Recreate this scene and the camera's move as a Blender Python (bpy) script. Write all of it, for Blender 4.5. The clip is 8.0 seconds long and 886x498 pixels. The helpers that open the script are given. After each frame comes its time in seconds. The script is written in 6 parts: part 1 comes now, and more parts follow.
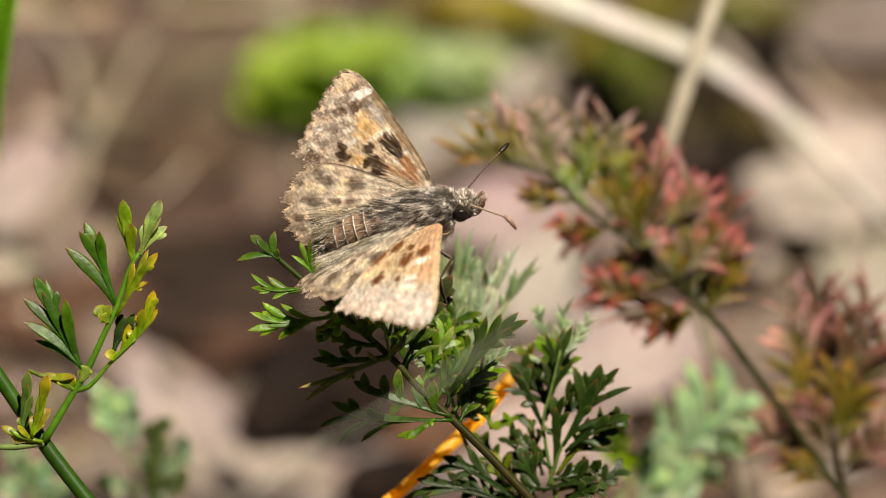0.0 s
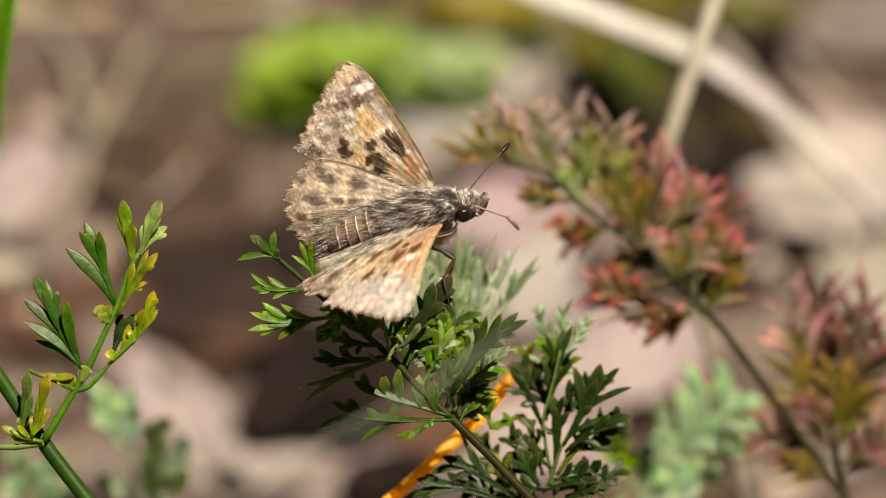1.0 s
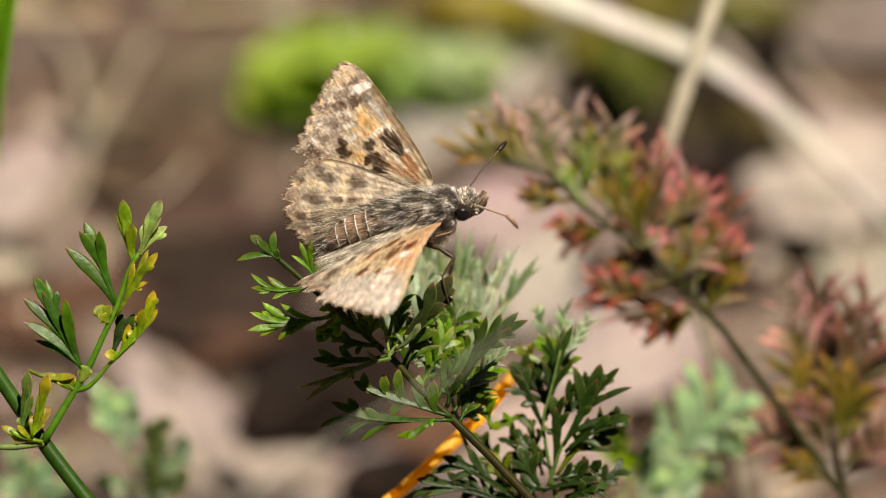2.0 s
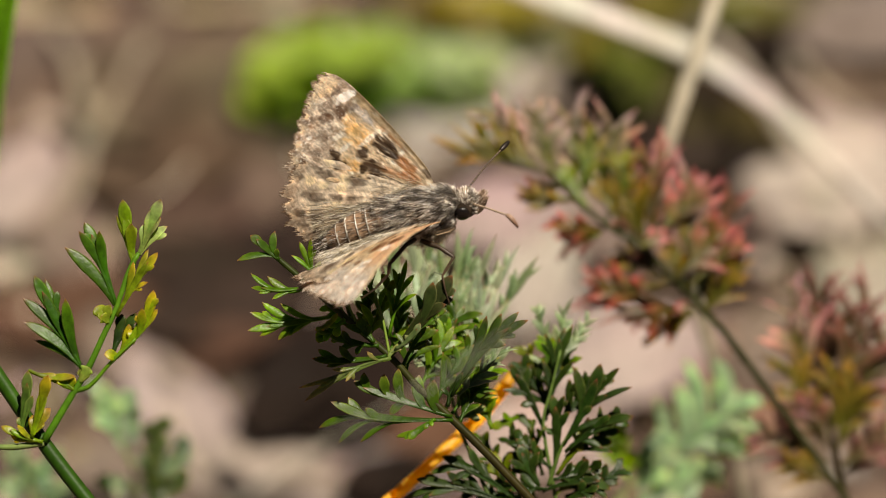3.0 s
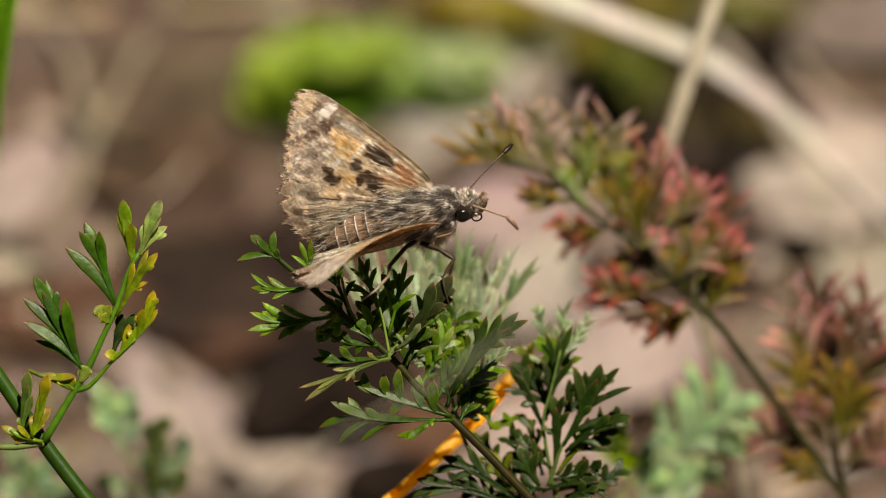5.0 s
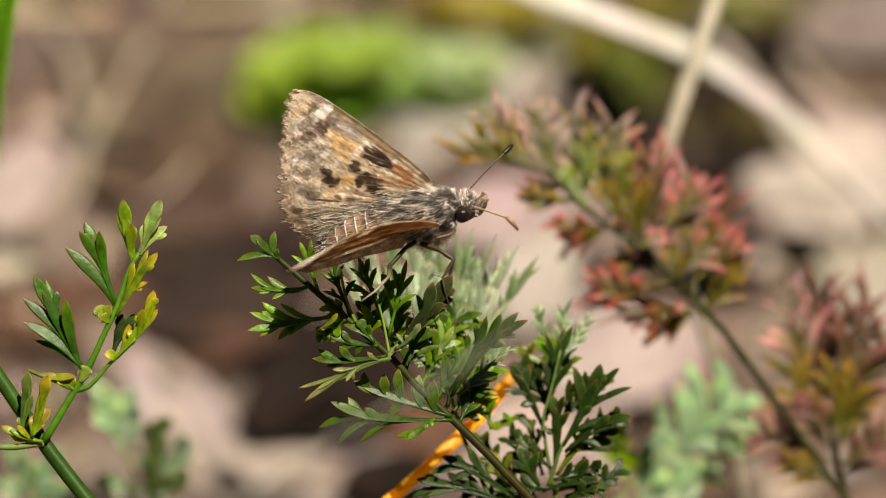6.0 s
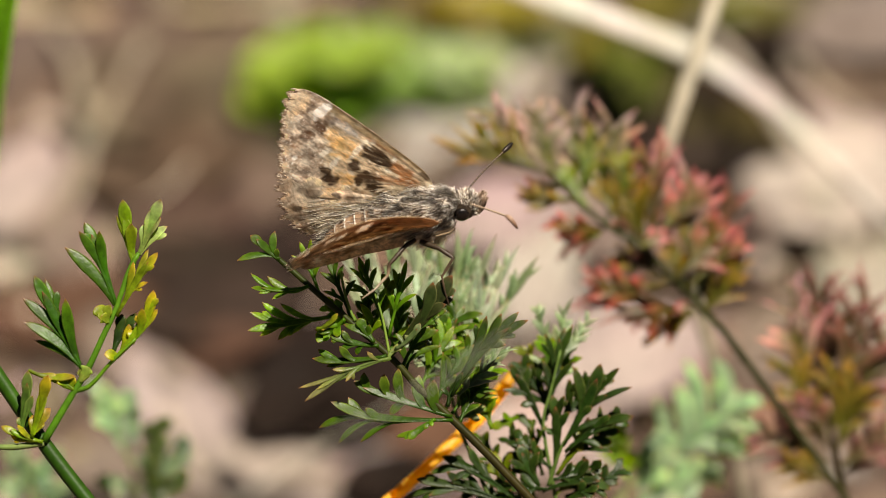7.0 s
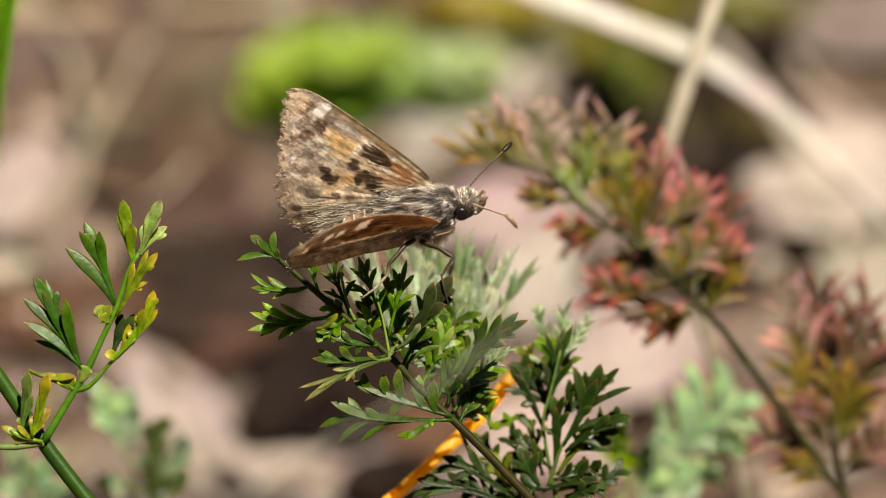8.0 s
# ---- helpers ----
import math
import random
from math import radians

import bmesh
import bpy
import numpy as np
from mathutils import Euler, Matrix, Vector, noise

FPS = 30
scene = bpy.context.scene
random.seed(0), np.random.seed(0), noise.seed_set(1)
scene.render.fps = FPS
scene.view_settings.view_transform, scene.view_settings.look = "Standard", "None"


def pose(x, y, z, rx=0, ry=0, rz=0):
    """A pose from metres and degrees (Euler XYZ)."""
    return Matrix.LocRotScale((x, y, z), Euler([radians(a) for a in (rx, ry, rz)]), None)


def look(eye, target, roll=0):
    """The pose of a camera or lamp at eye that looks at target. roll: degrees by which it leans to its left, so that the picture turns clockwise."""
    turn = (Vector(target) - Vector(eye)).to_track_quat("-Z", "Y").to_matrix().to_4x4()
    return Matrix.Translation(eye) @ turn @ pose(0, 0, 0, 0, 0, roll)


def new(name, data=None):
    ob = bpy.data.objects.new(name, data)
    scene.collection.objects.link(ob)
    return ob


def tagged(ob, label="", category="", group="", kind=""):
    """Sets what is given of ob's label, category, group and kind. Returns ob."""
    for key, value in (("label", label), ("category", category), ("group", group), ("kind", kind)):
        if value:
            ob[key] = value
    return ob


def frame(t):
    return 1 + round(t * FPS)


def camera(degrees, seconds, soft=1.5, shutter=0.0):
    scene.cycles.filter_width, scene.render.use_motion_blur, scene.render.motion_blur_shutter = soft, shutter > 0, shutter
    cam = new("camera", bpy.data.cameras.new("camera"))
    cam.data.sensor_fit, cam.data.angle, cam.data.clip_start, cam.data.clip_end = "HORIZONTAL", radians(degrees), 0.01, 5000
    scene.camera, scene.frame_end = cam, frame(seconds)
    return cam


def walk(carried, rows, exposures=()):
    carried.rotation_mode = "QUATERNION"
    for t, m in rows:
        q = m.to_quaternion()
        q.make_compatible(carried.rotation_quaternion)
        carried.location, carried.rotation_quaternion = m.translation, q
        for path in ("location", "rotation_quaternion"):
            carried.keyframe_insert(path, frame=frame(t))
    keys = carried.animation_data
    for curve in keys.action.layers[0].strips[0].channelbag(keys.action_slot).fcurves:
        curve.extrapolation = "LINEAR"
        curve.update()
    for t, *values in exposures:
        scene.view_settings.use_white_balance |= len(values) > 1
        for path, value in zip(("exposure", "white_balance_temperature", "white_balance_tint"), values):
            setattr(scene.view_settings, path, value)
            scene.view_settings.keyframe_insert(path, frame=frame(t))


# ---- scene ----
# ---------------------------------------------------------------- camera
# A still macro camera on a tripod, looking down at a butterfly on a low plant.
TILT = radians(38)          # how far the camera looks down
REACH = 0.30                # metres from the lens to the plane of sharp focus
PERCH = 0.180               # height of that plane's middle over the ground
RIGHT = Vector((1, 0, 0))
UPWARD = Vector((0, math.sin(TILT), math.cos(TILT)))
AHEAD = Vector((0, math.cos(TILT), -math.sin(TILT)))
EYE = Vector((0, 0, PERCH)) - AHEAD * REACH

cam = camera(14.3, 8.0, soft=0.6)
cam.data.dof.use_dof = True
cam.data.dof.focus_distance = REACH + 0.0025
cam.data.dof.aperture_fstop = 20
STAND = look(EYE, EYE + AHEAD)
walk(cam, [(0.0, STAND), (8.0, STAND)], exposures=((0.0, 0.24, 7700, 6), (1.7, 0.24, 7700, 6), (2.8, 0.17, 7700, 6), (3.0, 0.10, 7850, 6), (3.5, -0.08, 8150, 6), (4.7, -0.10, 8150, 6), (5.8, 0.33, 7700, 6), (8.0, 0.38, 7700, 6)))


def spot(u, v, d=0.0):
    """A place by millimetres in the plane of focus: to the right, up and behind it."""
    k = (REACH * 1000 + d) / (REACH * 1000)
    return EYE + AHEAD * (REACH + d / 1000) + (RIGHT * u + UPWARD * v) * (k / 1000)


def floor_spot(u, v, lift=0.0):
    """Where the line of sight through a place in the plane of focus meets the ground."""
    way = spot(u, v, 0) - EYE
    return EYE + way * ((EYE.z - lift) / -way.z)


# ---------------------------------------------------------------- light
SUN_WAY = Vector((0.27, -0.10, 0.95)).normalized()
world = bpy.data.worlds.new("sky")
scene.world = world
world.use_nodes = True
sky = world.node_tree.nodes.new("ShaderNodeTexSky")
sky.sky_type, sky.sun_disc = "NISHITA", False
sky.sun_elevation = math.asin(SUN_WAY.z)
sky.sun_rotation = math.atan2(SUN_WAY.x, SUN_WAY.y)
back = world.node_tree.nodes["Background"]
back.inputs["Strength"].default_value = 0.013
world.node_tree.links.new(sky.outputs["Color"], back.inputs["Color"])
sun = new("sun", bpy.data.lights.new("sun", "SUN"))
sun.data.energy, sun.data.angle, sun.data.color = 6.2, radians(0.53), (1.0, 0.945, 0.94)
sun.matrix_world = look(SUN_WAY * 3, (0, 0, 0))


# ---------------------------------------------------------------- materials
def shader(name):
    m = bpy.data.materials.new(name)
    m.use_nodes = True
    nt = m.node_tree
    return m, nt, nt.nodes["Principled BSDF"]


def add(nt, kind, **values):
    node = nt.nodes.new(kind)
    for key, value in values.items():
        node.inputs[key.replace("_", " ")].default_value = value
    return node


def ramp(nt, source, stops):
    node = nt.nodes.new("ShaderNodeValToRGB")
    els = node.color_ramp.elements
    while len(els) < len(stops):
        els.new(0.5)
    for el, (p, c) in zip(els, stops):
        el.position, el.color = p, (*c, 1)
    nt.links.new(source, node.inputs["Fac"])
    return node


def noise_tex(nt, scale, detail=4.0, rough=0.6, stretch=None, coords="Object"):
    tc = nt.nodes.new("ShaderNodeTexCoord")
    out = tc.outputs[coords]
    if stretch:
        mp = nt.nodes.new("ShaderNodeMapping")
        mp.inputs["Scale"].default_value = stretch
        nt.links.new(out, mp.inputs["Vector"])
        out = mp.outputs["Vector"]
    n = add(nt, "ShaderNodeTexNoise", Scale=scale, Detail=detail, Roughness=rough)
    nt.links.new(out, n.inputs["Vector"])
    return n


def bump(nt, p, height, strength, distance):
    b = add(nt, "ShaderNodeBump", Strength=strength, Distance=distance)
    nt.links.new(height, b.inputs["Height"])
    nt.links.new(b.outputs["Normal"], p.inputs["Normal"])
    return b


def times(nt, a, b, kind="MULTIPLY", fac=1.0):
    mix = nt.nodes.new("ShaderNodeMix")
    mix.data_type, mix.blend_type = "RGBA", kind
    mix.inputs["Factor"].default_value = fac
    nt.links.new(a, mix.inputs["A"])
    nt.links.new(b, mix.inputs["B"])
    return mix.outputs["Result"]


def let_light_through(nt, p, colour, share, glow=(1.9, 1.7, 0.75)):
    """Thin living tissue: part of the light comes out on the other side."""
    out = nt.nodes["Material Output"]
    tr = nt.nodes.new("ShaderNodeBsdfTranslucent")
    mix = nt.nodes.new("ShaderNodeMixShader")
    mix.inputs["Fac"].default_value = share
    warm = nt.nodes.new("ShaderNodeMix")
    warm.data_type, warm.blend_type = "RGBA", "MULTIPLY"
    warm.inputs["Factor"].default_value = 1.0
    warm.inputs["B"].default_value = (*glow, 1)
    nt.links.new(colour, warm.inputs["A"])
    nt.links.new(warm.outputs["Result"], tr.inputs["Color"])
    nt.links.new(p.outputs["BSDF"], mix.inputs[1])
    nt.links.new(tr.outputs["BSDF"], mix.inputs[2])
    nt.links.new(mix.outputs["Shader"], out.inputs["Surface"])


def tinted(name, grain, lo, hi, rough, spec, through_share=0.0, relief=0.3, relief_size=0.0001, stretch=None, coat=0.0, glow=(1.9, 1.7, 0.75), ior=1.5):
    """A surface whose main colour is stored on the mesh, with grain and fine relief over it."""
    m, nt, p = shader(name)
    col = nt.nodes.new("ShaderNodeAttribute")
    col.attribute_name = "col"
    fine = noise_tex(nt, grain, 3.0, 0.65, stretch)
    coarse = noise_tex(nt, grain * 0.12, 3.0, 0.6)
    a = ramp(nt, fine.outputs["Fac"], ((0.3, (lo,) * 3), (0.7, (hi,) * 3)))
    b = ramp(nt, coarse.outputs["Fac"], ((0.3, (0.8, 0.82, 0.8)), (0.7, (1.15, 1.12, 1.08))))
    c = times(nt, times(nt, col.outputs["Color"], a.outputs["Color"]), b.outputs["Color"])
    nt.links.new(c, p.inputs["Base Color"])
    p.inputs["Roughness"].default_value = rough
    p.inputs["Specular IOR Level"].default_value = spec
    p.inputs["IOR"].default_value = ior
    p.inputs["Coat Weight"].default_value = coat
    p.inputs["Coat Roughness"].default_value = 0.22
    bump(nt, p, fine.outputs["Fac"], relief, relief_size)
    if through_share:
        let_light_through(nt, p, c, through_share, glow)
    return m


LEAF = tinted("leaf_tissue", 1300, 0.62, 1.38, 0.36, 0.28, 0.46, 0.45, 0.00015, coat=0.02, glow=(1.9, 2.0, 0.40))
BLUSH = tinted("reddened_leaf_tissue", 2500, 0.65, 1.35, 0.4, 0.4, 0.5, 0.5, 0.00016, glow=(1.5, 1.2, 1.1))
DOWNY = tinted("downy_leaf_tissue", 2500, 0.75, 1.25, 0.4, 0.5, 0.35, 0.5, 0.00016, glow=(1.1, 1.15, 0.95))
STALK = tinted("stalk_skin", 1800, 0.75, 1.22, 0.45, 0.18, 0.0, 0.25, 0.0001, (1, 1, 0.2))
DRY = tinted("dry_plant", 900, 0.54, 0.98, 0.8, 0.2, 0.25, 0.5, 0.0003, (1, 0.25, 1), 0.0, (1.1, 1.0, 0.9))
SCALES = tinted("wing_scales", 4500, 0.62, 1.46, 0.40, 0.6, 0.5, 0.5, 0.00012, (1.0, 0.3, 1.0), 0.0, (1.12, 1.06, 1.0), 1.6)
CUTICLE = tinted("insect_cuticle", 4000, 0.7, 1.2, 0.4, 0.3, 0.0, 0.3, 0.00005)


def hair_material(name, stops, rough=0.5):
    m, nt, p = shader(name)
    geo = nt.nodes.new("ShaderNodeNewGeometry")
    r = ramp(nt, geo.outputs["Random Per Island"], stops)
    tuft = nt.nodes.new("ShaderNodeAttribute")
    tuft.attribute_name = "col"
    colour = times(nt, r.outputs["Color"], tuft.outputs["Color"])
    nt.links.new(colour, p.inputs["Base Color"])
    p.inputs["Roughness"].default_value = rough
    let_light_through(nt, p, colour, 0.25, (1.1, 1.05, 0.95))
    return m


FUR = hair_material("body_hair", ((0.0, (0.085, 0.060, 0.036)), (0.24, (0.22, 0.165, 0.10)), (0.42, (0.52, 0.46, 0.37)), (0.64, (0.88, 0.86, 0.82)), (0.85, (0.98, 0.97, 0.96))), 0.38)
DOWN = hair_material("wing_hair", ((0.0, (0.10, 0.07, 0.04)), (0.25, (0.38, 0.31, 0.19)), (0.5, (0.78, 0.70, 0.52)), (0.85, (0.97, 0.95, 0.90))), 0.36)
FRINGE = hair_material("wing_fringe", ((0.0, (0.10, 0.055, 0.03)), (0.45, (0.28, 0.17, 0.10)), (0.7, (0.66, 0.50, 0.36)), (0.95, (0.92, 0.84, 0.72))))


def eye_material():
    m, nt, p = shader("compound_eye")
    tc = nt.nodes.new("ShaderNodeTexCoord")
    v = add(nt, "ShaderNodeTexVoronoi", Scale=14000.0)
    nt.links.new(tc.outputs["Object"], v.inputs["Vector"])
    p.inputs["Base Color"].default_value = (0.008, 0.006, 0.005, 1)
    p.inputs["Roughness"].default_value = 0.22
    bump(nt, p, v.outputs["Distance"], 0.4, 0.00003)
    return m


EYE_GLOSS = eye_material()


def soil_material():
    m, nt, p = shader("soil_and_litter")
    big = noise_tex(nt, 38, 3, 0.55)
    mid = noise_tex(nt, 160, 5, 0.6)
    fine = noise_tex(nt, 1400, 4, 0.7)
    a = ramp(nt, big.outputs["Fac"], ((0.34, (0.036, 0.022, 0.017)), (0.5, (0.10, 0.070, 0.056)), (0.68, (0.225, 0.168, 0.145))))
    b = ramp(nt, mid.outputs["Fac"], ((0.3, (0.55, 0.5, 0.45)), (0.7, (1.3, 1.28, 1.22))))
    c = ramp(nt, fine.outputs["Fac"], ((0.3, (0.7,) * 3), (0.7, (1.25,) * 3)))
    nt.links.new(times(nt, times(nt, a.outputs["Color"], b.outputs["Color"]), c.outputs["Color"]), p.inputs["Base Color"])
    p.inputs["Roughness"].default_value = 0.95
    p.inputs["Specular IOR Level"].default_value = 0.15
    bump(nt, p, mid.outputs["Fac"], 0.6, 0.002)
    return m


SOIL = soil_material()


# ---------------------------------------------------------------- mesh tools
class Build:
    """Collects vertices, faces and a colour for each vertex."""

    def __init__(self):
        self.v, self.f, self.c = [], [], []

    def grid(self, points, colours, rows, cols, close=False):
        """A sheet of rows x cols vertices; close joins the last column to the first."""
        k = len(self.v)
        self.v.extend(points)
        self.c.extend(colours)
        for i in range(rows - 1):
            for j in range(cols if close else cols - 1):
                n = (j + 1) % cols
                self.f.append((k + i * cols + j, k + i * cols + n, k + (i + 1) * cols + n, k + (i + 1) * cols + j))
        return k

    def tube(self, path, radii, colours, sides=8):
        """A round, tapering stalk along a path, closed at both ends."""
        n = len(path)
        pts, cols = [], []
        side = None
        for i, p in enumerate(path):
            way = (path[min(i + 1, n - 1)] - path[max(i - 1, 0)]).normalized()
            if side is None:
                side = way.orthogonal().normalized()
            side = (side - way * side.dot(way)).normalized()
            other = way.cross(side)
            for j in range(sides):
                a = 2 * math.pi * j / sides
                pts.append(p + (side * math.cos(a) + other * math.sin(a)) * radii[i])
                cols.append(colours[i])
        k = self.grid(pts, cols, n, sides, True)
        self.f.append(tuple(k + j for j in reversed(range(sides))))
        self.f.append(tuple(k + (n - 1) * sides + j for j in range(sides)))

    def hair(self, root, tip, width, colour=(1, 1, 1), dark=1.0, pale=1.0):
        """A thin three-sided spike, bent a little; dark and pale shade its root and its tip."""
        way = tip - root
        a = way.orthogonal().normalized() * width * 0.5
        b = way.normalized().cross(a)
        k = len(self.v)
        mid = root + way * 0.55
        for p, s in ((root, 1.0), (mid, 0.75)):
            for ang in (0, 2.094, 4.189):
                self.v.append(p + (a * math.cos(ang) + b * math.sin(ang)) * s)
        self.v.append(tip)
        for shade in (dark, dark, dark, (dark + pale) * 0.5, (dark + pale) * 0.5, (dark + pale) * 0.5, pale):
            self.c.append(tuple(x * shade for x in colour))
        for j in range(3):
            n = (j + 1) % 3
            self.f.append((k + j, k + n, k + 3 + n, k + 3 + j))
            self.f.append((k + 3 + j, k + 3 + n, k + 6))

    def mesh(self, name):
        me = bpy.data.meshes.new(name)
        me.from_pydata([tuple(p) for p in self.v], [], self.f)
        col = me.color_attributes.new("col", "FLOAT_COLOR", "POINT")
        flat = np.ones((len(self.v), 4), dtype=np.float32)
        flat[:, :3] = np.array([tuple(c)[:3] for c in self.c], dtype=np.float32)
        col.data.foreach_set("color", flat.ravel())
        me.polygons.foreach_set("use_smooth", [True] * len(me.polygons))
        me.update()
        return me


def part(name, build, material, parent, label=""):
    """One mesh under a thing, or at the top level where parent is None. Its points are in the parent's space."""
    me = build.mesh(name)
    me.materials.append(material)
    ob = new(name, me)
    if parent is not None:
        ob.parent = parent
    if label:
        ob["label"] = label
    return ob


def thing(name, place, label, category, group="", kind=""):
    ob = new(name)
    ob.empty_display_size = 0.01
    ob.location = place
    return tagged(ob, label, category, group, kind)


def jitter(colour, amount, rng):
    k = 1 + rng.uniform(-amount, amount)
    return tuple(max(0.0, c * k * (1 + rng.uniform(-amount, amount) * 0.5)) for c in colour)


def blend(a, b, t):
    t = min(1.0, max(0.0, t))
    return tuple(x + (y - x) * t for x, y in zip(a, b))


def smooth_path(points, steps):
    """A Catmull-Rom curve through the points."""
    pts = [Vector(p) for p in points]
    if len(pts) == 2:
        return [pts[0].lerp(pts[1], i / steps) for i in range(steps + 1)]
    ext = [pts[0] * 2 - pts[1], *pts, pts[-1] * 2 - pts[-2]]
    out = []
    spans = len(pts) - 1
    for i in range(steps + 1):
        x = i / steps * spans
        k = min(int(x), spans - 1)
        t = x - k
        a, b, c, d = ext[k:k + 4]
        out.append(0.5 * ((2 * b) + (c - a) * t + (2 * a - 5 * b + 4 * c - d) * t * t + (3 * b - a - 3 * c + d) * t ** 3))
    return out


# ---------------------------------------------------------------- ground
def ground_height(x, y):
    near = math.exp(-((x / 0.5) ** 2 + ((y - 0.1) / 0.5) ** 2))
    return (noise.noise(Vector((x * 30, y * 30, 3.0))) * 0.004 + noise.noise(Vector((x * 90, y * 90, 7.0))) * 0.0018) * near


def build_ground():
    b = Build()
    n = 150
    axis = []
    for i in range(n):
        s = (i / (n - 1)) * 2 - 1
        axis.append(0.42 * s + (0 if abs(s) < 0.75 else math.copysign(((abs(s) - 0.75) / 0.25) ** 5 * 900, s)))
    pts = [Vector((x, y + 0.1, ground_height(x, y + 0.1))) for y in axis for x in axis]
    b.grid(pts, [(1, 1, 1)] * len(pts), n, n)
    ob = part("ground", b, SOIL, None)
    tagged(ob, "brown dry soil with fine plant litter in the sun", "ground", kind="structure")


build_ground()


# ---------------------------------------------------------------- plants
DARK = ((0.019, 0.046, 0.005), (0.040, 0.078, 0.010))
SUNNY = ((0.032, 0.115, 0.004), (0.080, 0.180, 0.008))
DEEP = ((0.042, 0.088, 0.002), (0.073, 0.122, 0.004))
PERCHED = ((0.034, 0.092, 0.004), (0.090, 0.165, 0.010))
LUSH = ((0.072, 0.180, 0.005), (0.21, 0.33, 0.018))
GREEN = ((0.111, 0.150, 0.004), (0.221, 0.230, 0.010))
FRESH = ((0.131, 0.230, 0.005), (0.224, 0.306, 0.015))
SILVER = ((0.22, 0.30, 0.16), (0.62, 0.66, 0.48))
YELLOWING = ((0.170, 0.246, 0.012), (0.391, 0.315, 0.025))
ORANGE = ((0.170, 0.272, 0.010), (0.425, 0.306, 0.017))
RED = ((0.13, 0.10, 0.012), (0.52, 0.06, 0.07))
PINK = ((0.13, 0.12, 0.02), (0.80, 0.24, 0.30))
ROSE = ((0.14, 0.14, 0.03), (0.92, 0.48, 0.54))
DUSKY = ((0.13, 0.14, 0.025), (0.92, 0.66, 0.68))
OLIVE = ((0.11, 0.105, 0.008), (0.50, 0.29, 0.04))
MAUVE = ((0.085, 0.068, 0.014), (0.46, 0.15, 0.18))
MEADOW = ((0.075, 0.135, 0.010), (0.40, 0.36, 0.08))
MINT = ((0.12, 0.19, 0.07), (0.38, 0.48, 0.27))


def lobe(b, base, bend, tip, width, face, ca, cb, rng, tone=0.26, pointed=False):
    """One slightly folded lobe of a feathery leaf, blunt or pointed, from base over bend to tip."""
    rows, sides = 13, 8
    fold = rng.uniform(0.05, 0.42)
    curl = rng.uniform(-0.25, 0.35)
    ca, cb = jitter(ca, tone, rng), jitter(cb, tone, rng)
    pts, cols = [], []
    length = (tip - base).length
    for i in range(rows):
        t = i / (rows - 1)
        p = base.lerp(bend, t).lerp(bend.lerp(tip, t), t)
        way = ((bend - base) * (1 - t) + (tip - bend) * t).normalized()
        side = way.cross(face)
        side = side.normalized() if side.length > 1e-6 else way.orthogonal()
        up = side.cross(way)
        p = p + up * curl * length * 0.25 * t * t
        grow = 0.46 + 0.54 * min(1.0, t / 0.62) ** 1.25
        if pointed:
            grow = 0.6 + 0.4 * min(1.0, t / 0.4)
        close = max(0.0, 1 - max(0.0, (t - 0.35) / 0.65) ** 1.5) if pointed else 1.0 if t < 0.60 else max(0.0, 1 - ((t - 0.60) / 0.40) ** 2.2) ** 0.80
        w = width * 0.5 * max(0.04, grow * close)
        thick = 0.00009 * max(0.3, close)
        for j in range(sides):
            a = 2 * math.pi * j / sides
            x = math.cos(a)
            pts.append(p + side * x * w + up * (math.sin(a) * thick + abs(x) * w * fold))
            rim = 0.5 * abs(x) ** 9 * (0.3 + 0.7 * t)
            edge = blend(tuple(k * 2.6 for k in cb), (0.46, 0.36, 0.16), 0.4)
            cols.append(blend(blend(blend(ca, cb, t ** 2.2), edge, rim), (0.30, 0.09, 0.05), 0.8 * max(0.0, t - 0.90) / 0.10))
    b.grid(pts, cols, rows, sides, True)


def forked(b, base, bend, tip, width, face, ca, cb, rng, teeth=(0, 1, 1, 2), pointed=False):
    """A lobe that mostly carries one or two short side teeth."""
    lobe(b, base, bend, tip, width, face, ca, cb, rng, 0.26, pointed)
    reach = (tip - base).length
    if reach < width * 2.2:
        return
    way = (tip - base).normalized()
    side = way.cross(face).normalized()
    for sign in rng.sample((-1, 1), rng.choice(teeth)):
        s = rng.uniform(0.3, 0.5)
        root = base.lerp(bend, s).lerp(bend.lerp(tip, s), s)
        end = root + (way * rng.uniform(0.30, 0.42) + side * sign * rng.uniform(0.13, 0.24)) * reach + face * rng.uniform(-.05, .05) * reach
        lobe(b, root, root.lerp(end, 0.5) + way * reach * 0.05, end, width * rng.uniform(0.55, 0.75), face, ca, cb, rng, 0.26, pointed)


BACK = {}                   # millimetres by which all leaflets of a plant stand further back


def leaf_face(rng, spread=0.5):
    """The way a leaf's upper side looks: to the sky and a little towards the camera."""
    return (Vector((0, 0, 0.75)) - AHEAD * 0.55 + Vector((rng.uniform(-1, 1), rng.uniform(-1, 1), rng.uniform(-1, 1))) * spread).normalized()


def along(path, s):
    x = s * (len(path) - 1)
    k = min(int(x), len(path) - 2)
    return path[k].lerp(path[k + 1], x - k), (path[k + 1] - path[k]).normalized()


